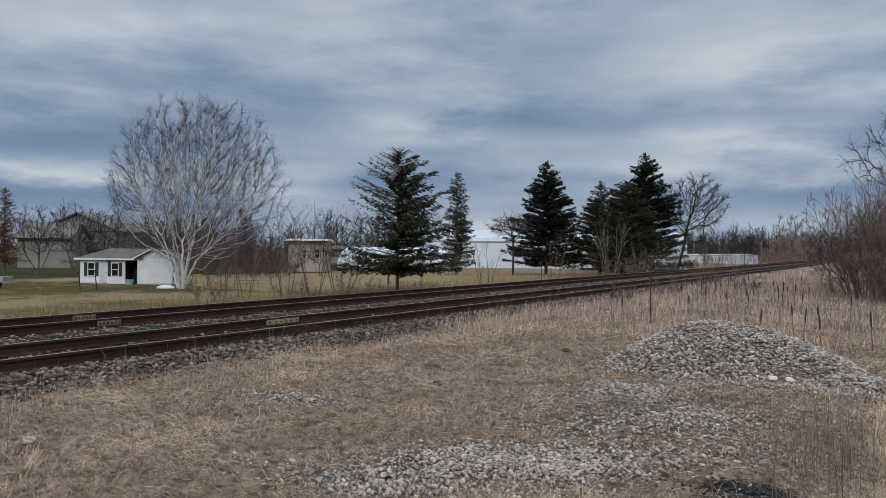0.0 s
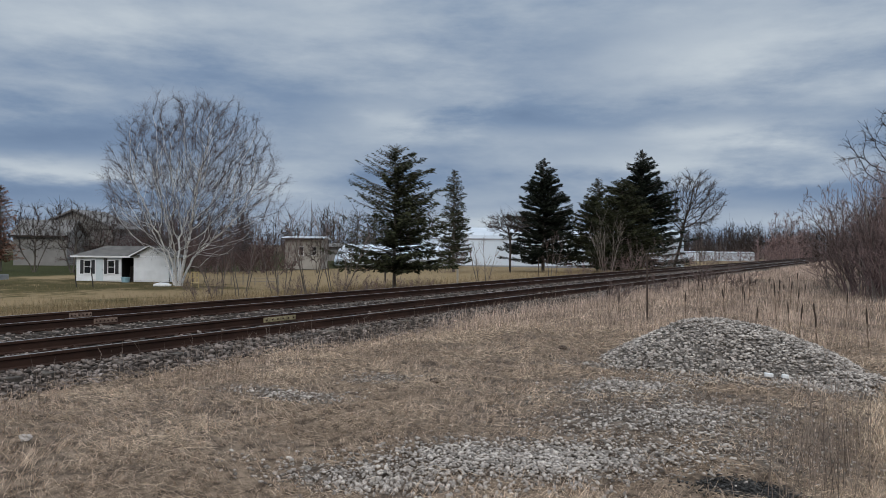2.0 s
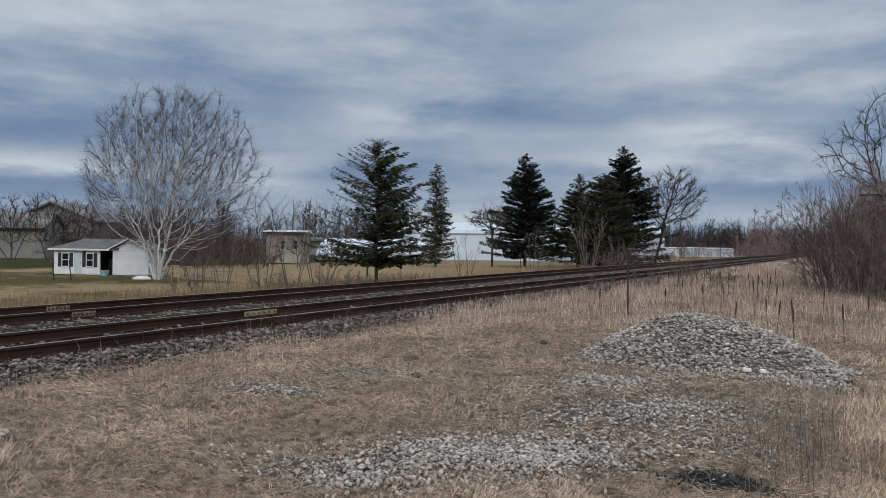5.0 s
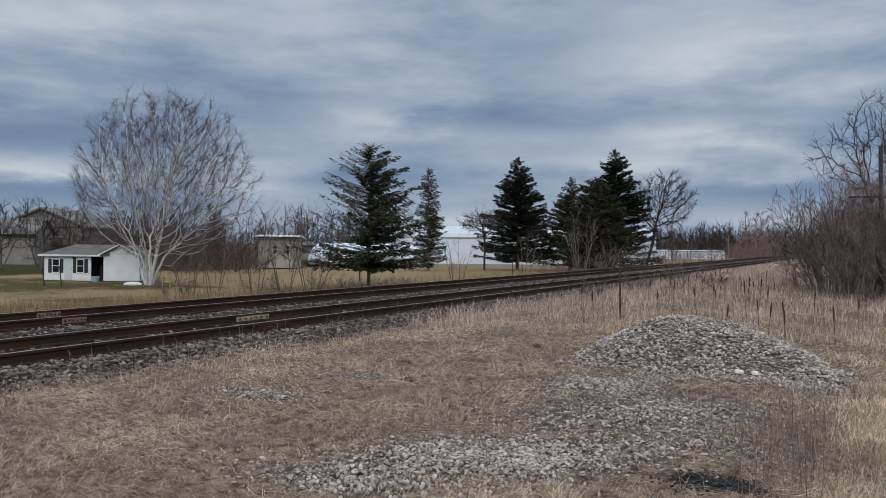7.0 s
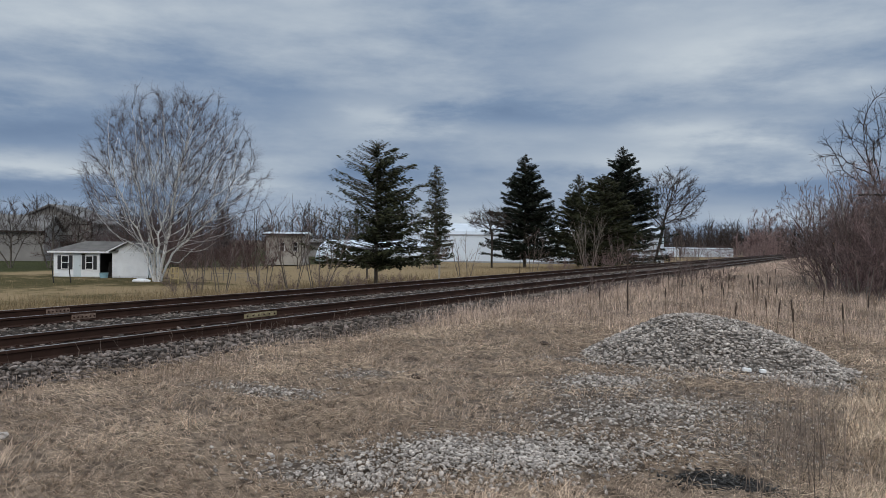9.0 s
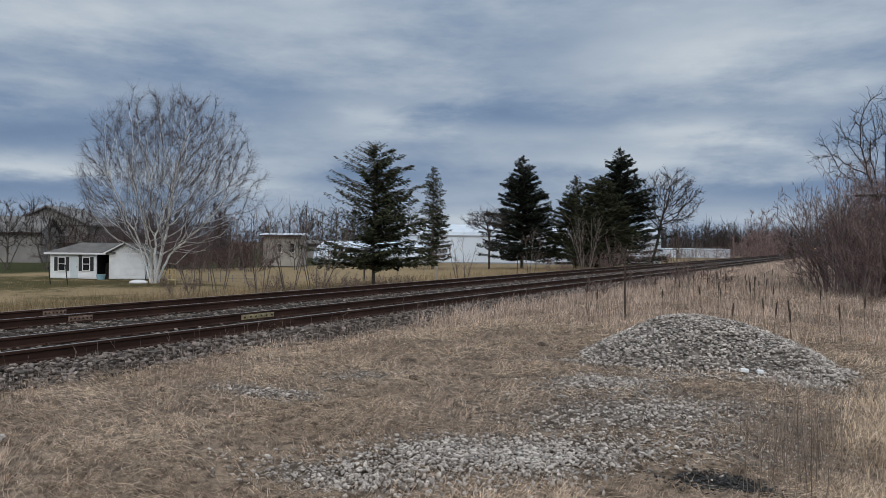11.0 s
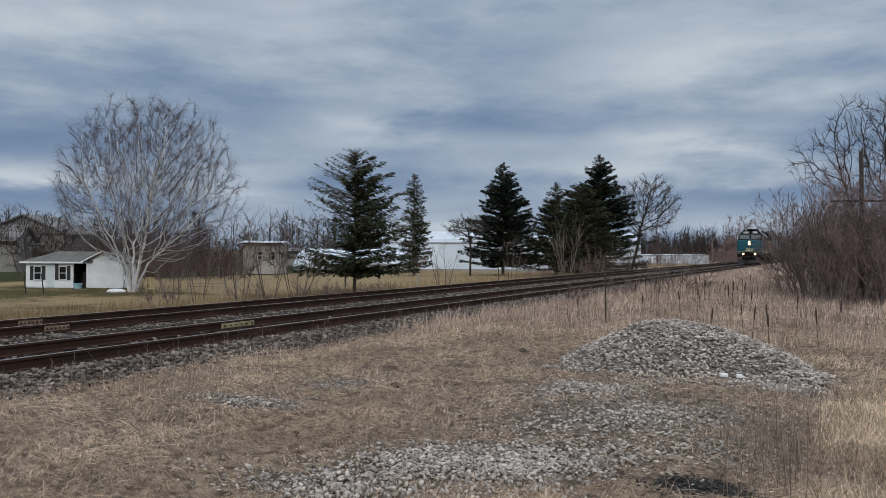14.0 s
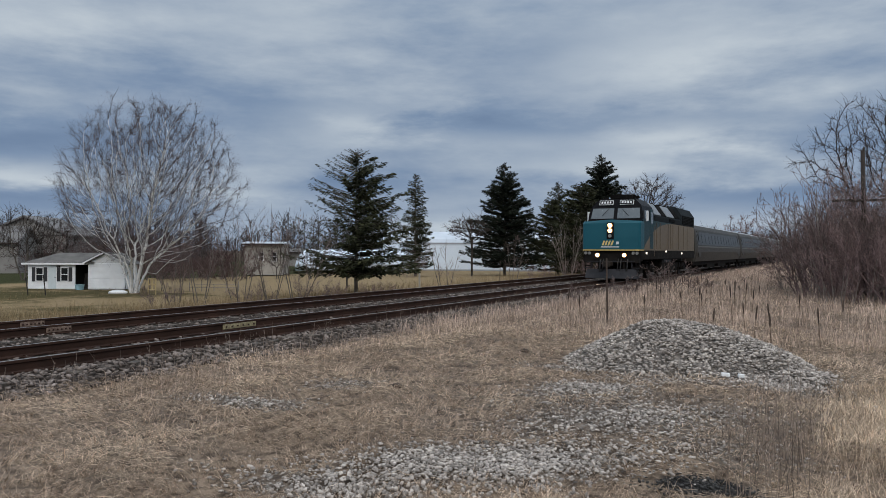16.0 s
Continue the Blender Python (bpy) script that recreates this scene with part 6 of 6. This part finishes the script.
def quad_panel(corners, thick=0.02):
    """A thin plate through four corners, drawn inwards."""
    bm = bmesh.new()
    c = [Vector(p) for p in corners]
    nrm = (c[1] - c[0]).cross(c[3] - c[0]).normalized()
    a = [bm.verts.new(p + nrm * thick * 0.5) for p in c]
    b = [bm.verts.new(p - nrm * thick * 0.5) for p in c]
    bm.faces.new(a)
    bm.faces.new(b[::-1])
    for i in range(4):
        bm.faces.new((a[i], b[i], b[(i + 1) % 4], a[(i + 1) % 4]))
    bmesh.ops.recalc_face_normals(bm, faces=bm.faces[:])
    return bm


def loft(sections):
    """Joins closed outlines of equal length into one skin with end caps."""
    bm = bmesh.new()
    rings = [[bm.verts.new(p) for p in s] for s in sections]
    n = len(rings[0])
    for a, b in zip(rings, rings[1:]):
        for i in range(n):
            bm.faces.new((a[i], a[(i + 1) % n], b[(i + 1) % n], b[i]))
    bm.faces.new(rings[0][::-1])
    bm.faces.new(rings[-1])
    bmesh.ops.recalc_face_normals(bm, faces=bm.faces[:])
    return bm


def make_locomotive():
    loco = thing("locomotive", pose(NEAR_X, 600, RAIL), "teal and tan passenger diesel locomotive with lit headlights", "locomotive")
    W = 1.56
    part("underframe", boxes([(-1.50, 1.50, 0.35, 16.2, 1.12, 1.58)], 0.03), M["underframe"], loco)
    # nose: a blunt wedge with chamfered corners
    def ring(z, inset, front):
        return [(-W + inset, 1.0, z), (-W + inset, 0.22 + front, z), (-W + 0.10 + inset, 0.12 + front, z), (0, front, z), (W - 0.10 - inset, 0.12 + front, z), (W - inset, 0.22 + front, z), (W - inset, 1.0, z)]
    bm = loft([ring(1.66, 0, 0), ring(2.3, 0, 0.0), ring(3.05, 0, 0.03), [(x, y, 3.16 + 0.09 * (1 - abs(x) / W)) for x, y, z in ring(3.15, 0.03, 0.10)]])
    part("nose", bm, M["teal"], loco, "teal painted nose")
    part("stripe", loft([[(x * 1.004, y - 0.012, z) for x, y, z in ring(1.60, 0, 0)], [(x * 1.004, y - 0.012, z) for x, y, z in ring(1.665, 0, 0)]]), M["gold"], loco, "thin gold stripe under the nose")
    # cab over the nose
    low, mid, top = 3.12, 4.02, 4.42
    def cabring(z, w, f, b=3.7):
        return [(-w, b, z), (-w, f, z), (w, f, z), (w, b, z)]
    part("cab", loft([cabring(1.6, 1.50, 0.98), cabring(low, 1.50, 0.92), cabring(3.62, 1.47, 1.08), cabring(mid + 0.02, 1.34, 1.24), cabring(top, 0.98, 1.38)]), M["black_paint"], loco, "black cab top")
    for s in (-1, 1):
        win = part("windshield", quad_panel([(s * 0.10, 0.985, 3.34), (s * 1.34, 0.985, 3.34), (s * 1.28, 1.17, 3.90), (s * 0.10, 1.17, 3.90)], 0.03), M["windshield"], loco, "pale reflecting windshield pane")
        wiper = cyl(bmesh.new(), (s * 0.35, 1.02, 3.88), (s * 0.72, 0.975, 3.48), 0.012, n=6)
        part("wiper", wiper, M["black_paint"], win)
        tilt = pose(0, 1.275, 4.215, -21, 0, 0)
        board = part("number_board", box(bmesh.new(), s * 0.56 - 0.38, s * 0.56 + 0.38, -0.03, 0.02, -0.13, 0.13, 0.008), M["pale_paint"], loco, "black number board with pale bars", at=tilt)
        part("board_face", box(bmesh.new(), s * 0.56 - 0.35, s * 0.56 + 0.35, -0.038, -0.03, -0.105, 0.105), M["black_paint"], board)
        bars = bmesh.new()
        for k in range(4):
            cx = s * 0.56 - 0.225 + k * 0.15
            box(bars, cx - 0.045, cx + 0.045, -0.046, -0.038, -0.06, 0.06)
        part("bars", bars, M["pale_paint"], board)
    # roof gear
    part("air_conditioner", boxes([(-0.52, 0.52, 1.9, 3.0, 4.42, 4.70), (-0.40, 0.40, 1.86, 1.9, 4.47, 4.66)], 0.03), M["roof_black"], loco)
    horn = part("horn", boxes([(0.62, 0.85, 2.2, 2.6, 4.40, 4.52)], 0.01), M["roof_black"], loco)
    for k, (x, z) in enumerate([(0.62, 4.56), (0.78, 4.58), (0.94, 4.54)]):
        part("trumpet", cyl(bmesh.new(), (x, 2.5, z), (x, 1.85 + 0.1 * k, z), 0.03, 0.10, 12), M["roof_black"], horn)
    part("antenna", boxes([(-0.95, -0.70, 2.0, 2.3, 4.40, 4.56)], 0.03), M["roof_black"], loco)
    # long hood
    def hoodring(y, shoulder=3.62, top=4.40, flat=0.95):
        half = [(1.5, 1.58), (1.5, shoulder - 0.06), (1.46, shoulder), (flat, top - 0.06), (flat - 0.25, top)]
        return [(-x, y, z) for x, z in half] + [(x, y, z) for x, z in half[::-1]]
    part("body", loft([hoodring(3.68), hoodring(11.2), hoodring(11.35, 4.02, 4.52, 1.18), hoodring(16.1, 4.02, 4.52, 1.18)]), M["hood"], loco, "dark upper body")
    # tan side sheet with a sweeping front edge
    for s in (-1, 1):
        edge = [(1.0, 1.62), (1.5, 1.95), (2.4, 2.36), (3.6, 2.74), (5.0, 3.02), (6.6, 3.19), (8.2, 3.26)]
        outline = edge + [(16.0, 3.26), (16.0, 1.62)]
        bm = bmesh.new()
        x0, x1 = s * 1.502, s * 1.516
        a = [bm.verts.new((x0, y, z)) for y, z in outline]
        b = [bm.verts.new((x1, y, z)) for y, z in outline]
        bm.faces.new(a)
        bm.faces.new(b[::-1])
        for i in range(len(outline)):
            j = (i + 1) % len(outline)
            bm.faces.new((a[i], b[i], b[j], a[j]))
        bmesh.ops.recalc_face_normals(bm, faces=bm.faces[:])
        part("side_sheet", bm, M["taupe"], loco, "tan painted side sheet")
        sheet = boxes([(min(s * 1.50, s * 1.508), max(s * 1.50, s * 1.508), 1.0, 8.3, 1.62, 3.285)])
        part("side_panel", sheet, M["teal_dark"], loco, "teal side behind the cab")
        for y in (4.1, 5.0, 7.2, 7.9, 8.6, 10.4, 12.0, 13.6):
            part("door_seam", boxes([(min(s * 1.515, s * 1.54), max(s * 1.515, s * 1.54), y, y + (0.10 if y in (7.2, 7.9) else 0.05), 1.7, 3.22)], 0.004), M["taupe_dark"], loco)
        for y0, y1, mat in ((3.75, 5.5, "roof_panel"), (5.7, 6.9, "roof_black"), (7.1, 9.4, "roof_panel"), (9.7, 11.1, "roof_black")):
            part("roof_hatch", quad_panel([(s * 1.45, y0, 3.66), (s * 1.45, y1, 3.66), (s * 0.99, y1, 4.32), (s * 0.99, y0, 4.32)], 0.05), M[mat], loco, "sloping roof hatch painted pale with the sheen of the sky" if mat == "roof_panel" else "")
        for y0, y1 in ((7.6, 9.2), (11.7, 15.7)):
            grille = part("grille", boxes([(min(s * 1.49, s * 1.515), max(s * 1.49, s * 1.515), y0, y1, 3.36, 3.56 if y0 < 9 else 3.92)], 0.006), M["roof_black"], loco, "dark louvred air grille")
            slat = boxes([(min(s * 1.512, s * 1.53), max(s * 1.512, s * 1.53), y0 + 0.05, y1 - 0.05, z, z + 0.02) for z in ((3.40, 3.46, 3.52) if y0 < 9 else (3.42, 3.52, 3.62, 3.72, 3.82))])
            part("louvre", slat, M["hood"], grille)
        door = part("cab_door", boxes([(min(s * 1.508, s * 1.53), max(s * 1.508, s * 1.53), 2.5, 3.25, 1.7, 3.9)], 0.008), M["teal_dark"], loco)
        part("door_window", boxes([(min(s * 1.505, s * 1.545), max(s * 1.505, s * 1.545), 2.65, 3.1, 3.1, 3.75)], 0.004), M["windshield"], door)
        part("side_window", boxes([(min(s * 1.44, s * 1.50), max(s * 1.44, s * 1.50), 1.35, 2.35, 3.18, 3.80)], 0.01), M["windshield"], loco)
        part("mirror", boxes([(min(s * 1.55, s * 1.68), max(s * 1.55, s * 1.68), 1.4, 1.48, 3.2, 3.75)], 0.01), M["pale_paint"], loco)
        part("grab_rail", cyl(bmesh.new(), (s * 1.56, 3.4, 1.3), (s * 1.56, 3.4, 3.0), 0.012, n=8), M["taupe_dark"], loco)
        part("steps", boxes([(min(s * 1.2, s * 1.5), max(s * 1.2, s * 1.5), 0.4, 0.9, z, z + 0.05) for z in (0.45, 0.75, 1.05)] + [(min(s * 1.46, s * 1.5), max(s * 1.46, s * 1.5), 0.38, 0.42, 0.4, 1.12)], 0.006), M["underframe"], loco)
        # lamps
        for x, z, r, strength in ((0.72, 1.36, 0.115, "lamp"),):
            can = part("ditch_light", cyl(bmesh.new(), (s * x, 0.12, z), (s * x, 0.35, z), r + 0.025, n=20), M["underframe"], loco, "lit round ditch light")
            # emitting disc that draws the orange glare around the lens
            part("reflector", cyl(bmesh.new(), (s * x, 0.105, z), (s * x, 0.12, z), r, n=20), M["lamp_ring"], can)
            part("lens", cyl(bmesh.new(), (s * x, 0.09, z), (s * x, 0.105, z), r * 0.72, n=20), M[strength], can)
        for x in (1.18, 1.38):
            part("marker_lamp", cyl(bmesh.new(), (s * x, 0.16, 1.47), (s * x, 0.3, 1.47), 0.085, n=14), M["unlit"], loco, "unlit round marker lamp")
        for y, z in ((1.6, 1.42), (6.6, 1.52), (11.4, 1.40)):
            part("step_light", boxes([(min(s * 1.50, s * 1.56), max(s * 1.50, s * 1.56), y, y + 0.10, z, z + 0.10)], 0.01), M["small_lamp"], loco, "small lit white step light")
    housing = part("headlight", boxes([(-0.19, 0.19, -0.05, 0.10, 2.22, 3.10)], 0.05), M["black_paint"], loco, "stacked headlights in a dark housing")
    for z, mat in ((2.93, "lamp"), (2.66, "lamp"), (2.38, "unlit")):
        if mat == "lamp":
            part("reflector", cyl(bmesh.new(), (0, -0.065, z), (0, -0.05, z), 0.125, n=20), M["lamp_ring"], housing)
        part("lens", cyl(bmesh.new(), (0, -0.085, z), (0, -0.05, z), 0.095, n=20), M[mat], housing)
    # plain emblem: slanted gold strokes
    bm = bmesh.new()
    for x0 in (-0.46, -0.30, -0.14, 0.02):
        a = [(x0 + 0.09, 0.0, 2.13), (x0 + 0.18, 0.0, 2.13), (x0 + 0.09, 0.0, 1.88), (x0, 0.0, 1.88)]
        c = [bm.verts.new((x, 0.055 * abs(x) / 0.7 - 0.018, z)) for x, y, z in a]
        d = [bm.verts.new((x, 0.055 * abs(x) / 0.7 + 0.03, z)) for x, y, z in a]
        bm.faces.new(c)
        bm.faces.new(d[::-1])
        for i in range(4):
            bm.faces.new((c[i], d[i], d[(i + 1) % 4], c[(i + 1) % 4]))
    bmesh.ops.recalc_face_normals(bm, faces=bm.faces[:])
    part("emblem", bm, M["gold_bright"], loco, "gold painted strokes")
    part("emblem", boxes([(0.30, 0.46, 0.0, 0.06, 1.93, 2.08)], 0.03), M["pale_paint"], loco)
    part("lettering_bar", boxes([(-0.50, 0.46, 0.0, 0.05, 1.77, 1.82)]), M["pale_paint"], loco)
    # pilot, coupler, hoses
    bm = loft([[(-1.45, 0.5, 0.14), (-1.40, 0.05, 0.14), (0, -0.30, 0.14), (1.40, 0.05, 0.14), (1.45, 0.5, 0.14)], [(-1.38, 0.5, 0.62), (-1.33, 0.20, 0.62), (0, -0.05, 0.62), (1.33, 0.20, 0.62), (1.38, 0.5, 0.62)]])
    part("pilot", bm, M["pilot"], loco, "dark grey plow pilot")
    for s in (-1, 1):
        part("pilot_bracket", boxes([(min(s * 0.62, s * 0.72), max(s * 0.62, s * 0.72), 0.18, 0.48, 0.55, 1.0)], 0.01), M["underframe"], loco)
        part("corner_step", boxes([(min(s * 1.08, s * 1.48), max(s * 1.08, s * 1.48), 0.16, 0.5, 0.66, 0.70), (min(s * 1.08, s * 1.12), max(s * 1.08, s * 1.12), 0.2, 0.46, 0.66, 1.0)], 0.006), M["pilot"], loco)
    part("buffer_beam", boxes([(-1.5, 1.5, 0.2, 0.45, 0.95, 1.60)], 0.02), M["underframe"], loco)
    coupler = bmesh.new()
    box(coupler, -0.10, 0.10, -0.55, 0.3, 0.78, 1.02, 0.03)
    box(coupler, -0.18, 0.16, -0.78, -0.5, 0.74, 1.06, 0.05)
    part("coupler", coupler, M["wheel"], loco)
    for x in (-0.55, -0.4, 0.4, 0.55, 0.9):
        hose = bmesh.new()
        pts = [(x, 0.18, 1.15), (x + 0.03, -0.05, 0.95), (x + 0.02, -0.06, 0.7), (x - 0.05, 0.0, 0.5)]
        for a, b in zip(pts, pts[1:]):
            cyl(hose, a, b, 0.028, n=8)
        part("hose", hose, M["black_rubber"], loco)
    part("cable", cyl(bmesh.new(), (-1.3, 0.1, 1.02), (1.3, 0.1, 1.04), 0.02, n=6), M["pilot"], loco)
    part("fuel_tank", boxes([(-1.35, 1.35, 6.3, 10.2, 0.35, 1.12)], 0.15), M["underframe"], loco)
    part("air_tank", cyl(bmesh.new(), (1.3, 6.4, 1.0), (1.3, 8.4, 1.0), 0.16, n=12), M["pilot"], loco)
    bogie(loco, 3.6)
    bogie(loco, 12.9)
    for y in (7.0, 9.0, 13.0, 14.6):
        part("fan", cyl(bmesh.new(), (0, y, 4.40), (0, y, 4.62 if y > 11 else 4.50), 0.62, n=24), M["roof_black"], loco)
    part("exhaust", boxes([(-0.3, 0.3, 10.3, 10.9, 4.4, 4.6)], 0.02), M["roof_black"], loco)
    return loco


def make_coach():
    coach = thing("passenger_coach", pose(NEAR_X, 620, RAIL), "grey low-profile passenger coach with a dark window band", "railway coach", "coaches of the train")
    L = 25.4
    shape = [(-1.38, 0.85), (-1.55, 1.55), (-1.55, 1.95), (-1.34, 3.20), (-1.15, 3.50), (-0.6, 3.64), (0.6, 3.64), (1.15, 3.50), (1.34, 3.20), (1.55, 1.95), (1.55, 1.55), (1.38, 0.85)]
    part("body", loft([[(x * 0.93, 0.0, 0.9 + (z - 0.9) * 0.97) for x, z in shape], [(x, 0.35, z) for x, z in shape], [(x, L - 0.35, z) for x, z in shape], [(x * 0.93, L, 0.9 + (z - 0.9) * 0.97) for x, z in shape]]), M["coach"], coach)
    part("roof", loft([[(x, y, z) for x, z in ((-1.16, 3.50), (-0.6, 3.655), (0.6, 3.655), (1.16, 3.50), (0.6, 3.60), (-0.6, 3.60))] for y in (0.4, L - 0.4)]), M["coach_roof"], coach, "pale weathered roof")
    for s in (-1, 1):
        band = quad_panel([(s * 1.535, 0.6, 2.07), (s * 1.535, L - 0.6, 2.07), (s * 1.375, L - 0.6, 3.02), (s * 1.375, 0.6, 3.02)], 0.03)
        part("window_band", band, M["coach_band"], coach, "dark grey window band")
        for k in range(13):
            y = 2.6 + k * 1.62
            part("window", quad_panel([(s * 1.532, y, 2.2), (s * 1.532, y + 1.25, 2.2), (s * 1.42, y + 1.25, 2.86), (s * 1.42, y, 2.86)], 0.022), M["coach_glass"], coach)
        part("stripe", boxes([(min(s * 1.545, s * 1.57), max(s * 1.545, s * 1.57), 0.5, L - 0.5, 1.90, 1.98)]), M["coach_stripe"], coach)
        for y in (0.9, L - 1.9):
            door = part("door", quad_panel([(s * 1.56, y, 1.2), (s * 1.56, y + 0.85, 1.2), (s * 1.385, y + 0.85, 3.05), (s * 1.385, y, 3.05)], 0.05), M["coach"], coach)
            part("door_window", quad_panel([(s * 1.527, y + 0.2, 2.25), (s * 1.527, y + 0.65, 2.25), (s * 1.435, y + 0.65, 2.85), (s * 1.435, y + 0.2, 2.85)], 0.06), M["coach_glass"], door)
    part("underframe", boxes([(-1.2, 1.2, 0.6, L - 0.6, 0.55, 0.92), (-1.15, 1.15, 7.0, 11.0, 0.3, 0.6), (-1.15, 1.15, 13.0, 17.5, 0.3, 0.6)], 0.04), M["underframe"], coach)
    for y0, y1 in ((-0.32, 0.02), (L - 0.02, L + 0.32)):
        part("gangway", boxes([(-0.55, 0.55, y0, y1, 0.9, 3.1)], 0.03), M["black_rubber"], coach)
    for y in (4.0, 12.0, 20.0):
        part("roof_vent", boxes([(-0.4, 0.4, y, y + 0.9, 3.63, 3.76)], 0.03), M["coach_roof"], coach)
    bogie(coach, 3.6, 2.6, 0.42)
    bogie(coach, L - 3.6, 2.6, 0.42)
    return coach


LOCO = make_locomotive()
COACH = make_coach()
COACHES = [COACH] + [copy_thing(COACH, pose(NEAR_X, 650 + 26 * k, RAIL)) for k in range(3)]


def train_rows(offset):
    rows = [(0.5 * k, 105.6 + 34.4 * (14 - 0.5 * k)) for k in range(29)]
    rows += [(14.5, 88.4), (15.0, 71.2), (15.5, 54.1), (16.0, 38.97)]
    return [(t, pose(NEAR_X, y + offset, RAIL)) for t, y in rows]


def motions():
    walk(LOCO, train_rows(0))
    for k, coach in enumerate(COACHES):
        walk(coach, train_rows(16.9 + 26.1 * k))


motions()
